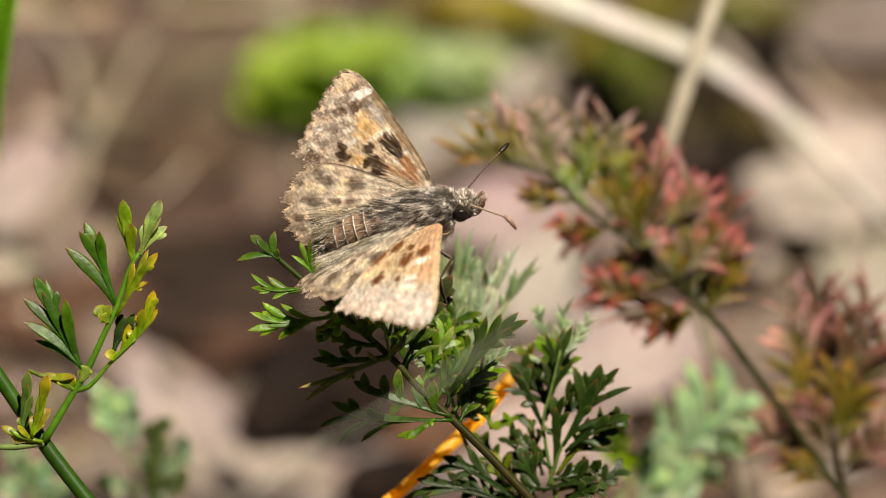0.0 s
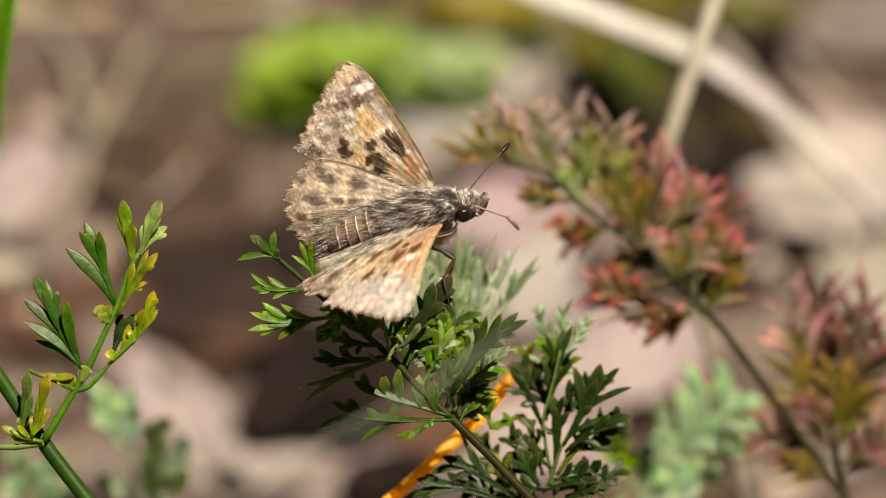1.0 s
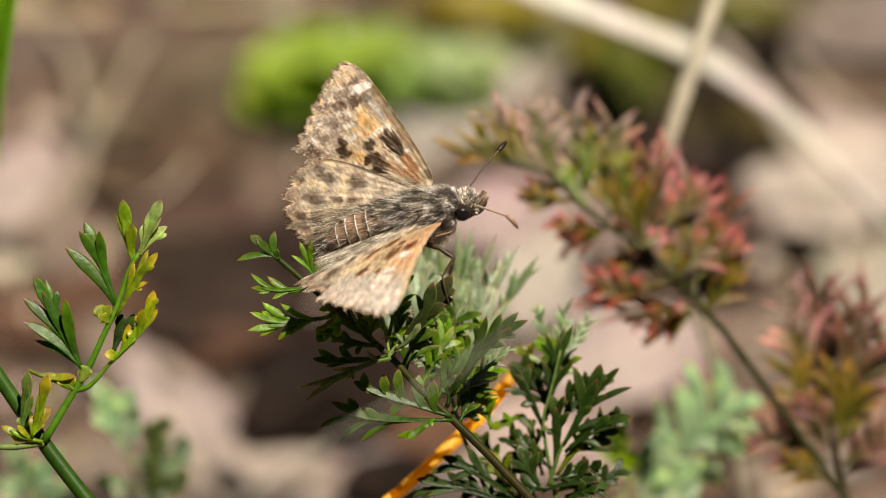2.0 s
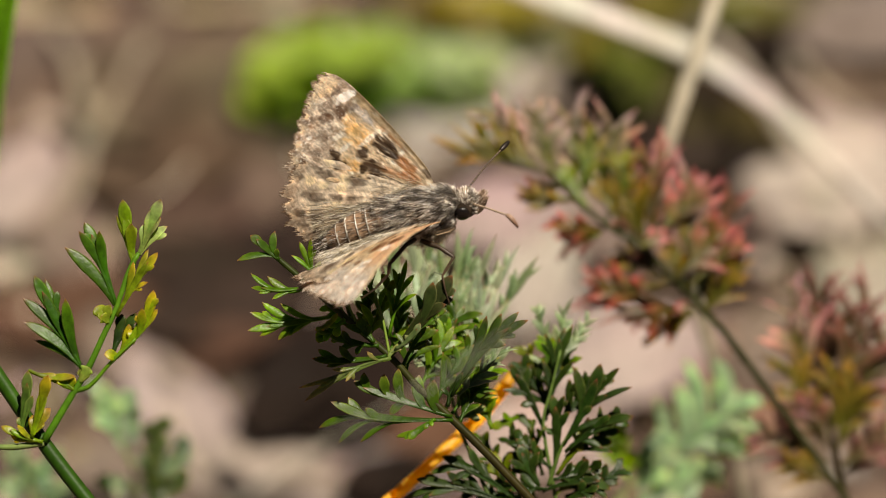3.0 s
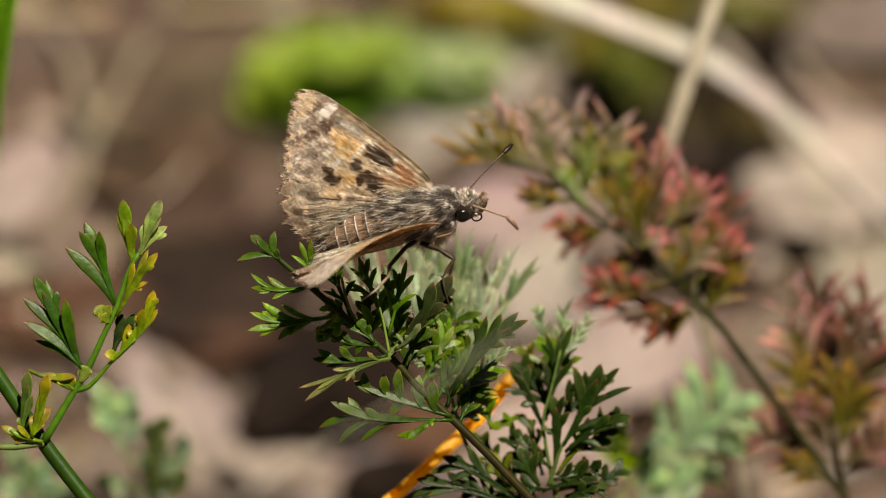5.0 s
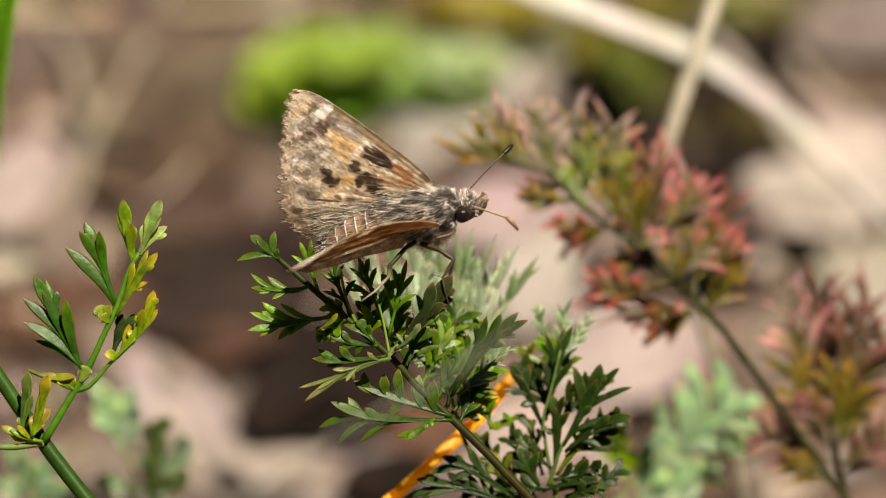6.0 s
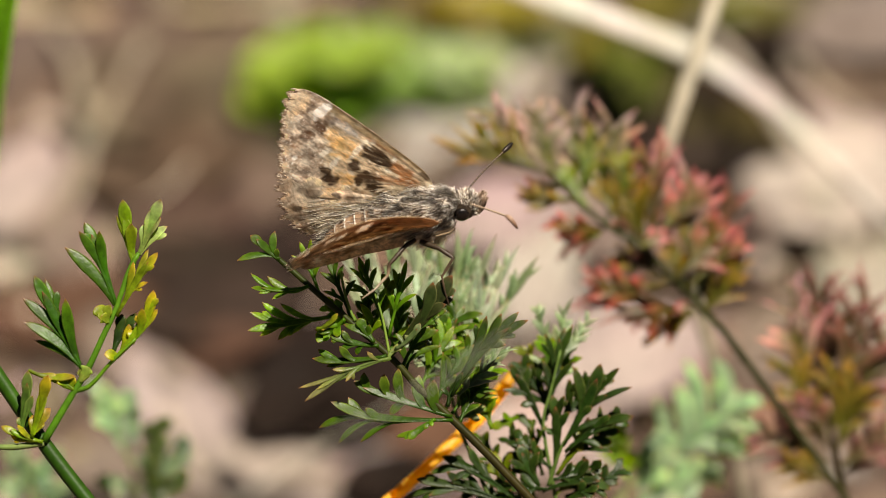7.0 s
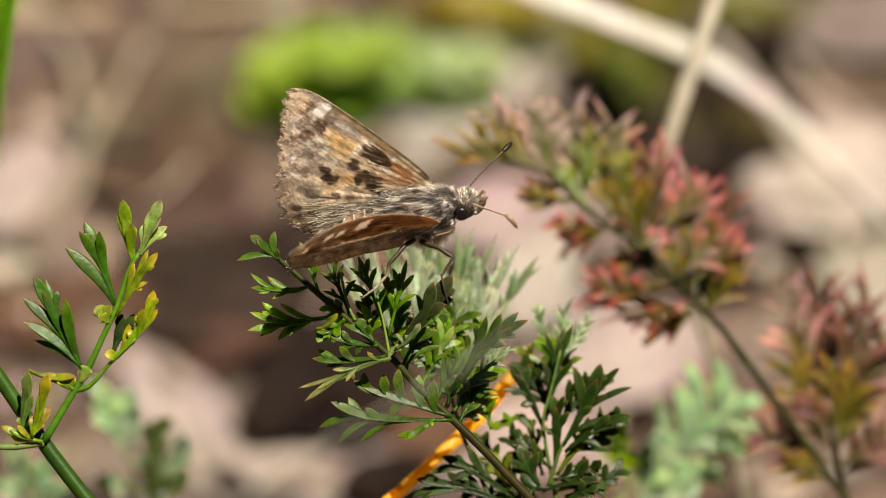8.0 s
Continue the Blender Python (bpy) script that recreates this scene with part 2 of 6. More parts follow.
def leaflet(parent, rib, fingers, width, tints, d0=0.0, d1=0.0, seed=0, spread=0.45, label="", teeth=(0, 0, 1, 1), tissue=None, split=False):
    """A leaflet with a midrib and side lobes. rib: places from its joint to its tip; fingers: (tip, where it leaves the rib, width)."""
    rng = random.Random(seed * 7 + len(fingers))
    d0, d1 = d0 + BACK.get(parent.name, 0.0), d1 + BACK.get(parent.name, 0.0)
    o = parent.location
    n = len(rib)
    pts = [spot(*p, d0 + (d1 - d0) * i / max(1, n - 1)) - o for i, p in enumerate(rib)]
    path = smooth_path(pts, 12)
    b = Build()
    ca, cb = tints
    face = leaf_face(rng, spread)
    pointed = tissue is not None
    longer = 1.22 if tissue is BLUSH else 1.0
    loose = []
    # the rib, a thin strip that carries the lobes
    top = 9
    b.tube(path[:top], [0.00017 - 0.00001 * i for i in range(top)], [jitter(ca, 0.05, rng)] * top, 6)
    k = max(0, len(path) - 7)
    forked(b, path[k], path[k + 3], path[-1], width / 1000, face, ca, cb, rng, teeth, pointed)
    lobe(b, path[1], path[k], path[min(len(path) - 1, k + 4)], width * 0.85 / 1000, face, ca, ca, rng)
    for tip, s, w in fingers:
        base, way = along(path, s)
        d = d0 + (d1 - d0) * s + rng.uniform(-0.7, 0.7)
        t = base.lerp(spot(*tip, d) - o, longer)
        reach = (t - base).length
        bend = base + (way * 0.55 + (t - base).normalized() * 0.45) * reach * 0.5
        own = Build() if split else b
        forked(own, base, bend, t, w / 1000, leaf_face(rng, spread), ca, cb, rng, (0,) if split else teeth, pointed)
        if split:
            loose.append(own)
    ob = part("leaflet", b, tissue or LEAF, parent, label)
    for own in loose:
        part("lobe", own, tissue or LEAF, ob)
    return ob


def feather(parent, base, tip, tints, d0=0.0, d1=0.0, pairs=4, width=0.9, spread=0.5, seed=0, wide=0.42, label="", tissue=None, split=False, reach_on=1.0):
    """A leaflet whose lobes stand in pairs, given by its joint and its tip alone."""
    rng = random.Random(seed * 13 + 5)
    bx, by = base
    tx, ty = tip
    dx, dy = tx - bx, ty - by
    reach = math.hypot(dx, dy)
    nx, ny = -dy / reach, dx / reach
    sag = rng.uniform(-0.08, 0.08) * reach
    rib = [base, (bx + dx * 0.5 + nx * sag, by + dy * 0.5 + ny * sag), tip]
    fingers = []
    for i in range(pairs):
        s = 0.18 + 0.62 * i / max(1, pairs - 1)
        for sign in (-1, 1):
            f = s + rng.uniform(-0.05, 0.05)
            side = sign * reach * wide * (0.85 - 0.5 * s) * rng.uniform(0.55, 1.15)
            ahead = reach * reach_on * rng.uniform(0.2, 0.42) * (1.1 - 0.4 * s)
            fingers.append(((bx + dx * f + nx * side + dx / reach * ahead, by + dy * f + ny * side + dy / reach * ahead), max(0.02, f), width * rng.uniform(0.7, 1.2)))
    return leaflet(parent, rib, fingers, width, tints, d0, d1, seed, spread, label, (0, 1, 1), tissue, split)


def stalk(parent, points, d0, d1, r0, r1, ca, cb, name="stem", steps=18, from_ground=False, material=None, label=""):
    """A stalk through places in the picture's plane, rooted in the ground where asked."""
    o = parent.location
    n = len(points)
    pts = [spot(*p, d0 + (d1 - d0) * i / (n - 1)) - o for i, p in enumerate(points)]
    if from_ground:
        low = pts[0]
        way, span = (pts[1] - low).normalized(), low.length * 0.42
        c0, c1, c2 = Vector((0, 0, -0.002)), Vector((0, 0, span)), low - way * span
        rise = []
        for i in range(12):
            t = i / 12
            rise.append(c0 * (1 - t) ** 3 + c1 * 3 * t * (1 - t) ** 2 + c2 * 3 * t * t * (1 - t) + low * t ** 3)
        path = rise + smooth_path(pts, steps)
    else:
        path = smooth_path(pts, steps)
    m = len(path)
    b = Build()
    b.tube(path, [(r0 + (r1 - r0) * i / (m - 1)) / 1000 for i in range(m)], [blend(ca, cb, i / (m - 1)) for i in range(m)], 10)
    return part(name, b, material or STALK, parent, label)


def plant(place, label, d=0.0, dx=0.0, dy=0.012, category="plant", name="wild_carrot_plant", group=""):
    """An empty thing on the ground under a place in the picture's plane."""
    p = spot(*place, d)
    x, y = p.x + dx, p.y + dy
    return thing(name, Vector((x, y, ground_height(x, y))), label, category, group)


STEM_A, STEM_B = (0.014, 0.048, 0.003), (0.022, 0.068, 0.004)

# the sprig beside the butterfly's plant, in the sun
left = plant((-29.95, -21.79), "fresh green feathery wild carrot sprig with yellow and orange tips", -1, 0.055, 0.0)
stalk(left, [(-29.86, -21.79), (-33.89, -16.51), (-38.59, -9.55), (-41.47, -5.23)], -1, 0.5, 0.7, 0.6, STEM_A, STEM_B, from_ground=True)
stalk(left, [(-33.89, -16.37), (-32.64, -14.26), (-31.30, -12.05), (-30.14, -10.13), (-28.80, -7.25), (-27.74, -4.99), (-26.69, -1.87), (-25.82, -0.34)], -1.2, -0.6, 0.34, 0.2, (0.05, 0.14, 0.008), (0.07, 0.17, 0.01), "leaf_stalk")
stalk(left, [(-39.07, -16.66), (-36.67, -16.85), (-33.89, -16.46)], -1.5, -1.2, 0.2, 0.3, (0.12, 0.2, 0.04), (0.2, 0.26, 0.08), "leaf_stalk")
stalk(left, [(-31.20, -12.05), (-29.95, -11.57), (-28.22, -9.65), (-26.11, -7.63)], -1.0, -1.6, 0.24, 0.12, (0.06, 0.15, 0.01), (0.10, 0.2, 0.01), "leaf_stalk")
leaflet(left, [(-30.53, -10.51), (-31.97, -7.63), (-33.41, -4.99), (-34.75, -2.30)], [((-33.79, -2.50), 0.35, 0.88), ((-35.71, -4.22), 0.25, 0.99), ((-35.62, -6.19), 0.08, 1.11), ((-32.11, -4.18), 0.13, 1.06), ((-34.66, -7.92), 0.05, 0.71)], 1.10, SUNNY, -.8, -.4, 1, .2, teeth=(0, 0, 1))
leaflet(left, [(-27.70, -4.99), (-28.70, -2.16), (-29.38, 0.05), (-30.43, 2.35)], [((-32.11, 0.19), 0.03, 1.17), ((-30.96, 1.49), 0.33, 0.88), ((-29.18, 1.58), 0.27, 0.94)], 1.04, SUNNY, -.8, -.2, 2, .2, teeth=(0, 0, 1))
leaflet(left, [(-28.42, -6.29), (-28.80, -5.81), (-29.47, -4.85)], [((-28.22, -4.75), 0.18, 0.94), ((-29.09, -5.71), 0.18, 1.06)], 1.46, ((0.2, 0.28, 0.02), (0.3, 0.34, 0.03)), -1, -1.2, 3, .2, teeth=(0, 0, 1))
leaflet(left, [(-26.21, -1.39), (-26.64, 0.53), (-27.22, 4.18)], [((-27.79, 2.78), 0.30, 0.60), ((-26.45, 2.21), 0.24, 1.06)], 1.16, FRESH, -.5, 0, 4, .25, teeth=(0, 0, 1))
leaflet(left, [(-25.82, -0.53), (-25.06, 1.39), (-24.00, 4.22)], [((-25.49, 2.06), 0.18, 0.82), ((-23.38, 1.82), 0.03, 0.94), ((-24.86, 3.31), 0.30, 0.82), ((-24.00, 2.69), 0.24, 0.71)], 1.16, ((0.20, 0.28, 0.07), (0.36, 0.40, 0.20)), -.6, -1.2, 5, .3, teeth=(0, 0, 1))
leaflet(left, [(-27.74, -5.71), (-26.11, -2.83), (-24.24, -0.29)], [((-26.30, -1.06), 0.21, 0.71), ((-25.06, 0.05), 0.36, 0.60), ((-25.06, -2.83), 0.30, 0.52)], 0.85, YELLOWING, -1, -1.6, 6, .35, teeth=(0, 0, 1))
leaflet(left, [(-28.22, -9.65), (-26.11, -7.63), (-25.06, -5.71), (-24.58, -3.50)], [((-24.14, -5.14), 0.36, 0.71), ((-26.50, -6.77), 0.27, 1.06), ((-28.80, -8.98), 0.06, 1.11), ((-26.69, -6.38), 0.12, 0.94), ((-25.63, -4.99), 0.37, 0.82)], 0.98, ORANGE, -1.2, -1.8, 7, .35, teeth=(0, 0, 1))
leaflet(left, [(-28.03, -8.83), (-27.55, -7.39), (-27.26, -5.52)], [((-25.92, -5.38), 0.24, 0.94), ((-26.98, -6.67), 0.24, 0.71)], 0.98, DARK, -.2, .4, 8, .2, teeth=(0, 0, 1))
leaflet(left, [(-35.90, -15.79), (-35.42, -13.39), (-35.23, -10.32)], [((-36.19, -14.35), 0.12, 0.71), ((-34.85, -12.43), 0.24, 0.71)], 0.98, ((0.10, 0.19, 0.03), (0.2, 0.28, 0.06)), -1.6, -2, 9, .3, teeth=(0, 0, 1))
leaflet(left, [(-34.94, -16.03), (-34.18, -13.49), (-33.60, -10.70)], [((-33.36, -13.49), 0.06, 1.06), ((-34.85, -14.11), 0.06, 0.94), ((-33.89, -14.59), 0.06, 1.06)], 1.10, ORANGE, -1.8, -2.4, 10, .3, teeth=(0, 0, 1))
leaflet(left, [(-35.23, -10.32), (-33.79, -10.90), (-32.45, -11.28), (-31.20, -11.95)], [((-31.30, -10.70), 0.24, 0.82), ((-32.64, -10.90), 0.18, 0.71)], 0.61, YELLOWING, -1.6, -1, 11, .3, teeth=(0, 0, 1))
leaflet(left, [(-31.39, -11.95), (-31.87, -11.57), (-32.83, -10.99)], [((-31.30, -10.75), 0.18, 0.94), ((-31.97, -10.70), 0.30, 0.94)], 0.98, ORANGE, -1.2, -1.4, 12, .3, teeth=(0, 0, 1))
leaflet(left, [(-30.82, -11.28), (-30.43, -10.70), (-30.05, -10.03)], [((-30.91, -10.27), 0.24, 0.82)], 1.34, ((0.22, 0.3, 0.05), (0.33, 0.36, 0.08)), -1.2, -1.3, 13, .3, teeth=(0, 0, 1))
leaflet(left, [(-33.98, -16.37), (-35.52, -16.08), (-37.54, -15.02)], [((-36.67, -15.89), 0.24, 0.82), ((-36.19, -14.93), 0.24, 0.60)], 0.73, ORANGE, -1.6, -1.8, 14, .3, teeth=(0, 0, 1))

# the plant the butterfly sits on: a long feathery leaf that leans to one side
perch = plant((7.49, -21.31), "dark green feathery wild carrot leaf under a resting butterfly", 1.5, 0.008, 0.012)
stalk(perch, [(7.49, -21.31), (3.74, -17.38), (0.77, -14.45), (-2.02, -11.86), (-4.42, -9.22), (-8.64, -5.52), (-11.52, -2.98), (-14.02, -0.82), (-15.17, 0.05)], 1.5, 0.5, 0.46, 0.22, (0.034, 0.018, 0.006), (0.020, 0.036, 0.003), from_ground=True, steps=26)
leaflet(perch, [(-13.92, -0.91), (-15.07, 0.00), (-16.37, 1.15)], [((-14.30, 1.54), .1, 0.71), ((-17.47, -1.10), .12, 0.75), ((-14.02, 0.05), .05, 0.52)], 1.0, PERCHED, .4, .2, 21, .25, teeth=(0, 0, 0, 1))
leaflet(perch, [(-11.42, -3.12), (-12.67, -3.65), (-14.59, -3.55), (-16.32, -3.36)], [((-16.32, -2.06), .55, 0.60), ((-14.93, -2.30), .3, 0.71), ((-15.65, -3.84), .6, 0.43), ((-14.50, -4.27), .4, 0.43)], .7, LUSH, .2, 0, 22, .3, teeth=(0, 0, 0, 1))
leaflet(perch, [(-9.31, -5.71), (-11.47, -6.14), (-13.63, -6.38), (-16.61, -7.06)], [((-15.41, -4.56), .4, 0.71), ((-13.87, -4.66), .22, 0.60), ((-16.42, -5.42), .55, 0.75), ((-15.55, -7.44), .6, 0.52), ((-14.02, -7.73), .35, 0.71), ((-13.06, -7.25), .25, 0.52)], .75, LUSH, 0, -.8, 23, .3, teeth=(0, 0, 0, 1))
leaflet(perch, [(-10.75, -6.77), (-9.79, -6.58), (-8.93, -5.47)], [((-10.1, -6.91), .2, 0.3)], .55, YELLOWING, -1, -1.4, 24, .3, teeth=(0, 0, 0, 1))
leaflet(perch, [(-4.42, -9.26), (-6.53, -9.79), (-8.83, -10.75), (-11.71, -12.96)], [((-12.24, -11.76), .6, 0.43), ((-10.66, -11.95), .6, 0.43), ((-9.41, -10.27), .45, 0.52), ((-8.26, -11.28), .4, 0.43), ((-6.53, -8.69), .15, 0.43), ((-3.07, -7.54), .02, 0.43)], .55, ((0.13, 0.19, 0.045), (0.36, 0.34, 0.12)), -1, -1.8, 25, .4, teeth=(0, 0, 0, 1))
leaflet(perch, [(-4.80, -9.07), (-6.91, -9.55), (-8.83, -9.55), (-11.09, -9.36)], [((-10.61, -8.50), .6, 0.71), ((-9.79, -10.03), .5, 0.60), ((-8.83, -8.21), .4, 0.71)], .85, PERCHED, .5, 1, 26, .25, teeth=(0, 0, 0, 1))
leaflet(perch, [(-5.47, -8.21), (-6.91, -8.21), (-8.35, -7.82), (-9.70, -7.25)], [((-8.54, -6.91), .5, 0.60), ((-8.83, -8.59), .4, 0.60), ((-7.39, -8.98), .3, 0.60)], .8, PERCHED, .5, 1, 27, .25, teeth=(0, 0, 0, 1))
leaflet(perch, [(-5.86, -7.92), (-6.53, -7.06), (-7.20, -5.90)], [((-8.45, -6.38), .1, 0.71), ((-6.19, -6.43), .3, 0.60)], .95, PERCHED, .2, .6, 28, .2, teeth=(0, 0, 0, 1))
leaflet(perch, [(0.77, -14.26), (-1.54, -13.58), (-4.03, -12.72), (-6.34, -12.19), (-7.68, -11.28)], [((-6.72, -10.51), .72, 0.83), ((-4.99, -10.61), .55, 0.95), ((-3.74, -10.13), .42, 0.95), ((-2.02, -10.70), .25, 1.14), ((-0.77, -11.09), .12, 1.22), ((-4.51, -14.11), .4, 0.79)], .9, PERCHED, 1, .5, 29, .2, teeth=(0, 0, 0, 1))
leaflet(perch, [(0.86, -14.54), (-1.87, -14.54), (-4.75, -14.74), (-7.39, -14.11), (-9.60, -13.10)], [((-8.06, -12.62), .65, 0.87), ((-10.56, -15.12), .7, 0.71), ((-7.01, -16.42), .45, 0.52), ((-8.83, -16.56), .6, 0.60), ((-6.62, -13.49), .5, 0.79)], .95, PERCHED, .6, .2, 30, .25, teeth=(0, 0, 0, 1))
leaflet(perch, [(-0.67, -14.45), (-1.87, -15.22), (-2.98, -16.18)], [((-4.03, -15.89), .5, 0.52), ((-1.54, -15.31), .2, 0.43), ((-0.91, -15.07), .1, 0.43)], .7, LUSH, -.5, -1, 31, .3, teeth=(0, 0, 0, 1))
# tint darkened and greyed, so this leaflet's shadow is put into its colour
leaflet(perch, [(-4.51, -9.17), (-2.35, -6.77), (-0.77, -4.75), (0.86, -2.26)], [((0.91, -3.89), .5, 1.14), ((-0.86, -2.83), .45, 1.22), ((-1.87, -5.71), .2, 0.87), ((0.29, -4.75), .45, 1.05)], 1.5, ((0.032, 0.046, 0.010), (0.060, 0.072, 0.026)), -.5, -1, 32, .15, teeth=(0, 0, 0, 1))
leaflet(perch, [(-4.03, -8.50), (-2.69, -7.63), (-1.92, -6.29)], [((-3.17, -7.15), .3, 0.43), ((-4.03, -7.15), .2, 0.43)], .6, ((0.12, 0.17, 0.06), (0.28, 0.3, 0.15)), -1, -1.2, 33, .4, teeth=(0, 0, 0, 1))
stalk(perch, [(-4.51, -9.17), (-4.80, -7.63), (-5.18, -5.71), (-5.95, -3.31)], .8, 1.6, 0.14, 0.09, (0.13, 0.2, 0.03), (0.12, 0.2, 0.03), "leaf_stalk")
stalk(perch, [(-6.91, -7.15), (-7.87, -5.23), (-8.45, -3.31), (-8.64, -1.87)], .8, 1.2, 0.14, 0.09, (0.10, 0.17, 0.03), (0.12, 0.2, 0.03), "leaf_stalk")

for k, (rib, fingers, tints, d) in enumerate((
        ([(-5.0, -6.6), (-5.6, -4.6), (-6.6, -2.2), (-7.2, -0.6)], [((-7.9, -1.5), .45, .5), ((-8.3, -2.8), .3, .5), ((-5.6, -1.6), .5, .5), ((-6.3, -0.8), .6, .45), ((-4.7, -3.2), .25, .5)], LUSH, 1.6),
        ([(-4.6, -7.4), (-4.1, -5.2), (-3.5, -3.0), (-3.1, -0.9)], [((-4.3, -1.6), .5, .5), ((-2.4, -2.2), .5, .5), ((-4.9, -3.4), .3, .5), ((-2.2, -3.8), .3, .5)], LUSH, 2.4),
        ([(-7.8, -6.0), (-8.4, -4.2), (-9.3, -2.2), (-9.9, -0.8)], [((-10.5, -2.0), .45, .45), ((-10.2, -3.6), .25, .45), ((-8.4, -1.4), .5, .5), ((-8.9, -0.6), .6, .4), ((-7.4, -2.6), .3, .5)], PERCHED, 1.4),
        ([(-10.6, -3.6), (-11.2, -1.8), (-12.2, 0.6)], [((-11.2, 0.9), .4, .5), ((-12.9, -0.6), .4, .45), ((-10.3, -1.0), .3, .45)], LUSH, 1.3),
        ([(-3.4, -9.9), (-2.6, -8.2), (-1.4, -6.6)], [((-2.9, -6.4), .4, .5), ((-1.2, -7.9), .3, .5)], PERCHED, 1.8))):
    leaflet(perch, rib, fingers, .5, tints, d, d + 0.9, 240 + k, .3, teeth=(0, 0, 1))

# further leaflets of the same leaf, behind its stem
for k, (base, tip, tints, d, w) in enumerate((
        ((-3.2, -10.6), (-1.2, -5.2), PERCHED, 4, .75), ((-2.0, -11.8), (0.9, -6.6), LUSH, 6, .7), ((-0.6, -13.0), (2.6, -8.2), PERCHED, 5, .75), ((0.6, -14.2), (4.4, -9.8), LUSH, 7, .7),
        ((-4.6, -9.0), (-3.6, -4.6), LUSH, 5, .7), ((-1.2, -12.4), (1.9, -4.8), PERCHED, 8, .8), ((0.2, -13.6), (3.6, -6.4), LUSH, 9, .75), ((-6.4, -7.4), (-6.2, -3.6), PERCHED, 4, .7), ((1.4, -14.8), (3.2, -11.2), PERCHED, 4, .7))):
    feather(perch, base, tip, tints, d + 2, d + 4, 4, w, .45, 700 + k, 0.5, reach_on=1.2)

# the leaf behind it: silvery green, a little out of focus
silver = plant((3.65, -21.55), "silvery green wild carrot leaf standing behind the perch", 8, 0.0, 0.012)
stalk(silver, [(4.13, -21.55), (1.49, -15.31), (0.67, -11.95), (0.77, -9.55), (1.49, -6.67)], 12, 14, 0.2, 0.14, (0.05, 0.07, 0.02), (0.10, 0.16, 0.04), from_ground=True)
for k, (base, tip, d) in enumerate((((-0.67, -10.03), (-2.21, -1.87), 15), ((0.05, -9.79), (-0.58, -1.01), 16), ((0.77, -9.55), (1.49, -1.30), 14), ((1.49, -9.79), (3.17, -1.78), 15), ((2.21, -10.03), (4.85, -1.97), 16), ((3.17, -10.75), (6.34, -3.07), 17),
                                    ((-2.11, -10.03), (-4.13, -3.07), 17), ((-1.15, -10.75), (-3.46, -5.71), 12), ((0.29, -10.51), (0.53, -3.79), 12), ((2.45, -9.55), (2.21, -4.75), 11), ((-4.03, -8.11), (-5.57, -2.83), 16), ((3.65, -11.95), (4.61, -7.15), 9))):
    feather(silver, base, tip, (SILVER, MINT, SILVER)[(k * 2) % 3], d + 6, d + 9, 2, .75, .5, 400 + k, 0.2, tissue=DOWNY, reach_on=1.9)
for k, (base, tip, d) in enumerate((((-3.07, -7.63), (-4.27, -0.34), 16), ((-1.63, -7.63), (-2.35, -0.67), 18), ((-0.67, -7.15), (-0.10, -1.01), 19), ((-4.51, -7.15), (-6.19, -0.67), 17), ((0.77, -7.15), (2.11, -1.78), 19), ((2.69, -7.63), (4.13, -2.35), 20), ((-2.59, -6.67), (-1.15, 0.05), 22), ((-6.43, -6.19), (-7.97, -1.39), 16))):
    feather(silver, base, tip, MINT if k % 2 == 0 else SILVER, d, d + 3, 2, .8, .5, 430 + k, 0.22, tissue=DOWNY, reach_on=1.9)
feather(silver, (0.77, -10.99), (-4.03, -7.15), MINT, 9, 10, 4, .6, .4, 45, tissue=DOWNY)
feather(silver, (1.25, -12.43), (5.09, -8.11), MINT, 6, 7, 4, .6, .4, 46, tissue=DOWNY)
leaflet(silver, [(0.77, -12.43), (2.21, -9.55), (4.13, -7.63), (7.25, -6.00)], [((4.99, -5.52), .55, 0.82), ((6.43, -5.33), .6, 0.74), ((3.65, -5.71), .35, 0.74), ((5.33, -8.11), .5, 0.74)], .9, DARK, 2, 2.5, 47, .25)
leaflet(silver, [(0.38, -13.39), (0.77, -11.95), (2.69, -10.03)], [((-0.19, -11.95), .3, 0.49), ((1.73, -10.51), .5, 0.66)], .7, DARK, 2, 2.5, 48, .25)

# the leaf at the perch's foot
foot = plant((9.65, -21.55), "dark green bushy wild carrot leaf with forked lobes", 2.5, -0.004, 0.012)
BACK[foot.name] = 5.0
stalk(foot, [(9.65, -21.55), (8.74, -16.75), (8.54, -14.35), (9.17, -11.95), (9.98, -8.59)], 13, 14, 0.22, 0.1, (0.06, 0.10, 0.02), (0.09, 0.15, 0.03), from_ground=True)
stalk(foot, [(8.93, -20.11), (9.89, -17.23), (10.94, -15.31)], 13, 13, 0.2, 0.12, (0.06, 0.10, 0.02), (0.07, 0.12, 0.02), "leaf_stalk")
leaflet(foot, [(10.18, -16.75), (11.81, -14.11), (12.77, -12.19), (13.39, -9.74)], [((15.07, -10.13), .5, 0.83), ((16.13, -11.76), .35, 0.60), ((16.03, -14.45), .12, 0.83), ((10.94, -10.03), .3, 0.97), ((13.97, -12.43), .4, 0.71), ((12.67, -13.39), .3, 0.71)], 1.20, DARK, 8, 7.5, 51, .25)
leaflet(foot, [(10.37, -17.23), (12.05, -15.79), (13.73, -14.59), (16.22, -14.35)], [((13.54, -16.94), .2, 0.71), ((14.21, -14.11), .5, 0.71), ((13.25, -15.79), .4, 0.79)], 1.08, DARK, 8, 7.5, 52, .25)
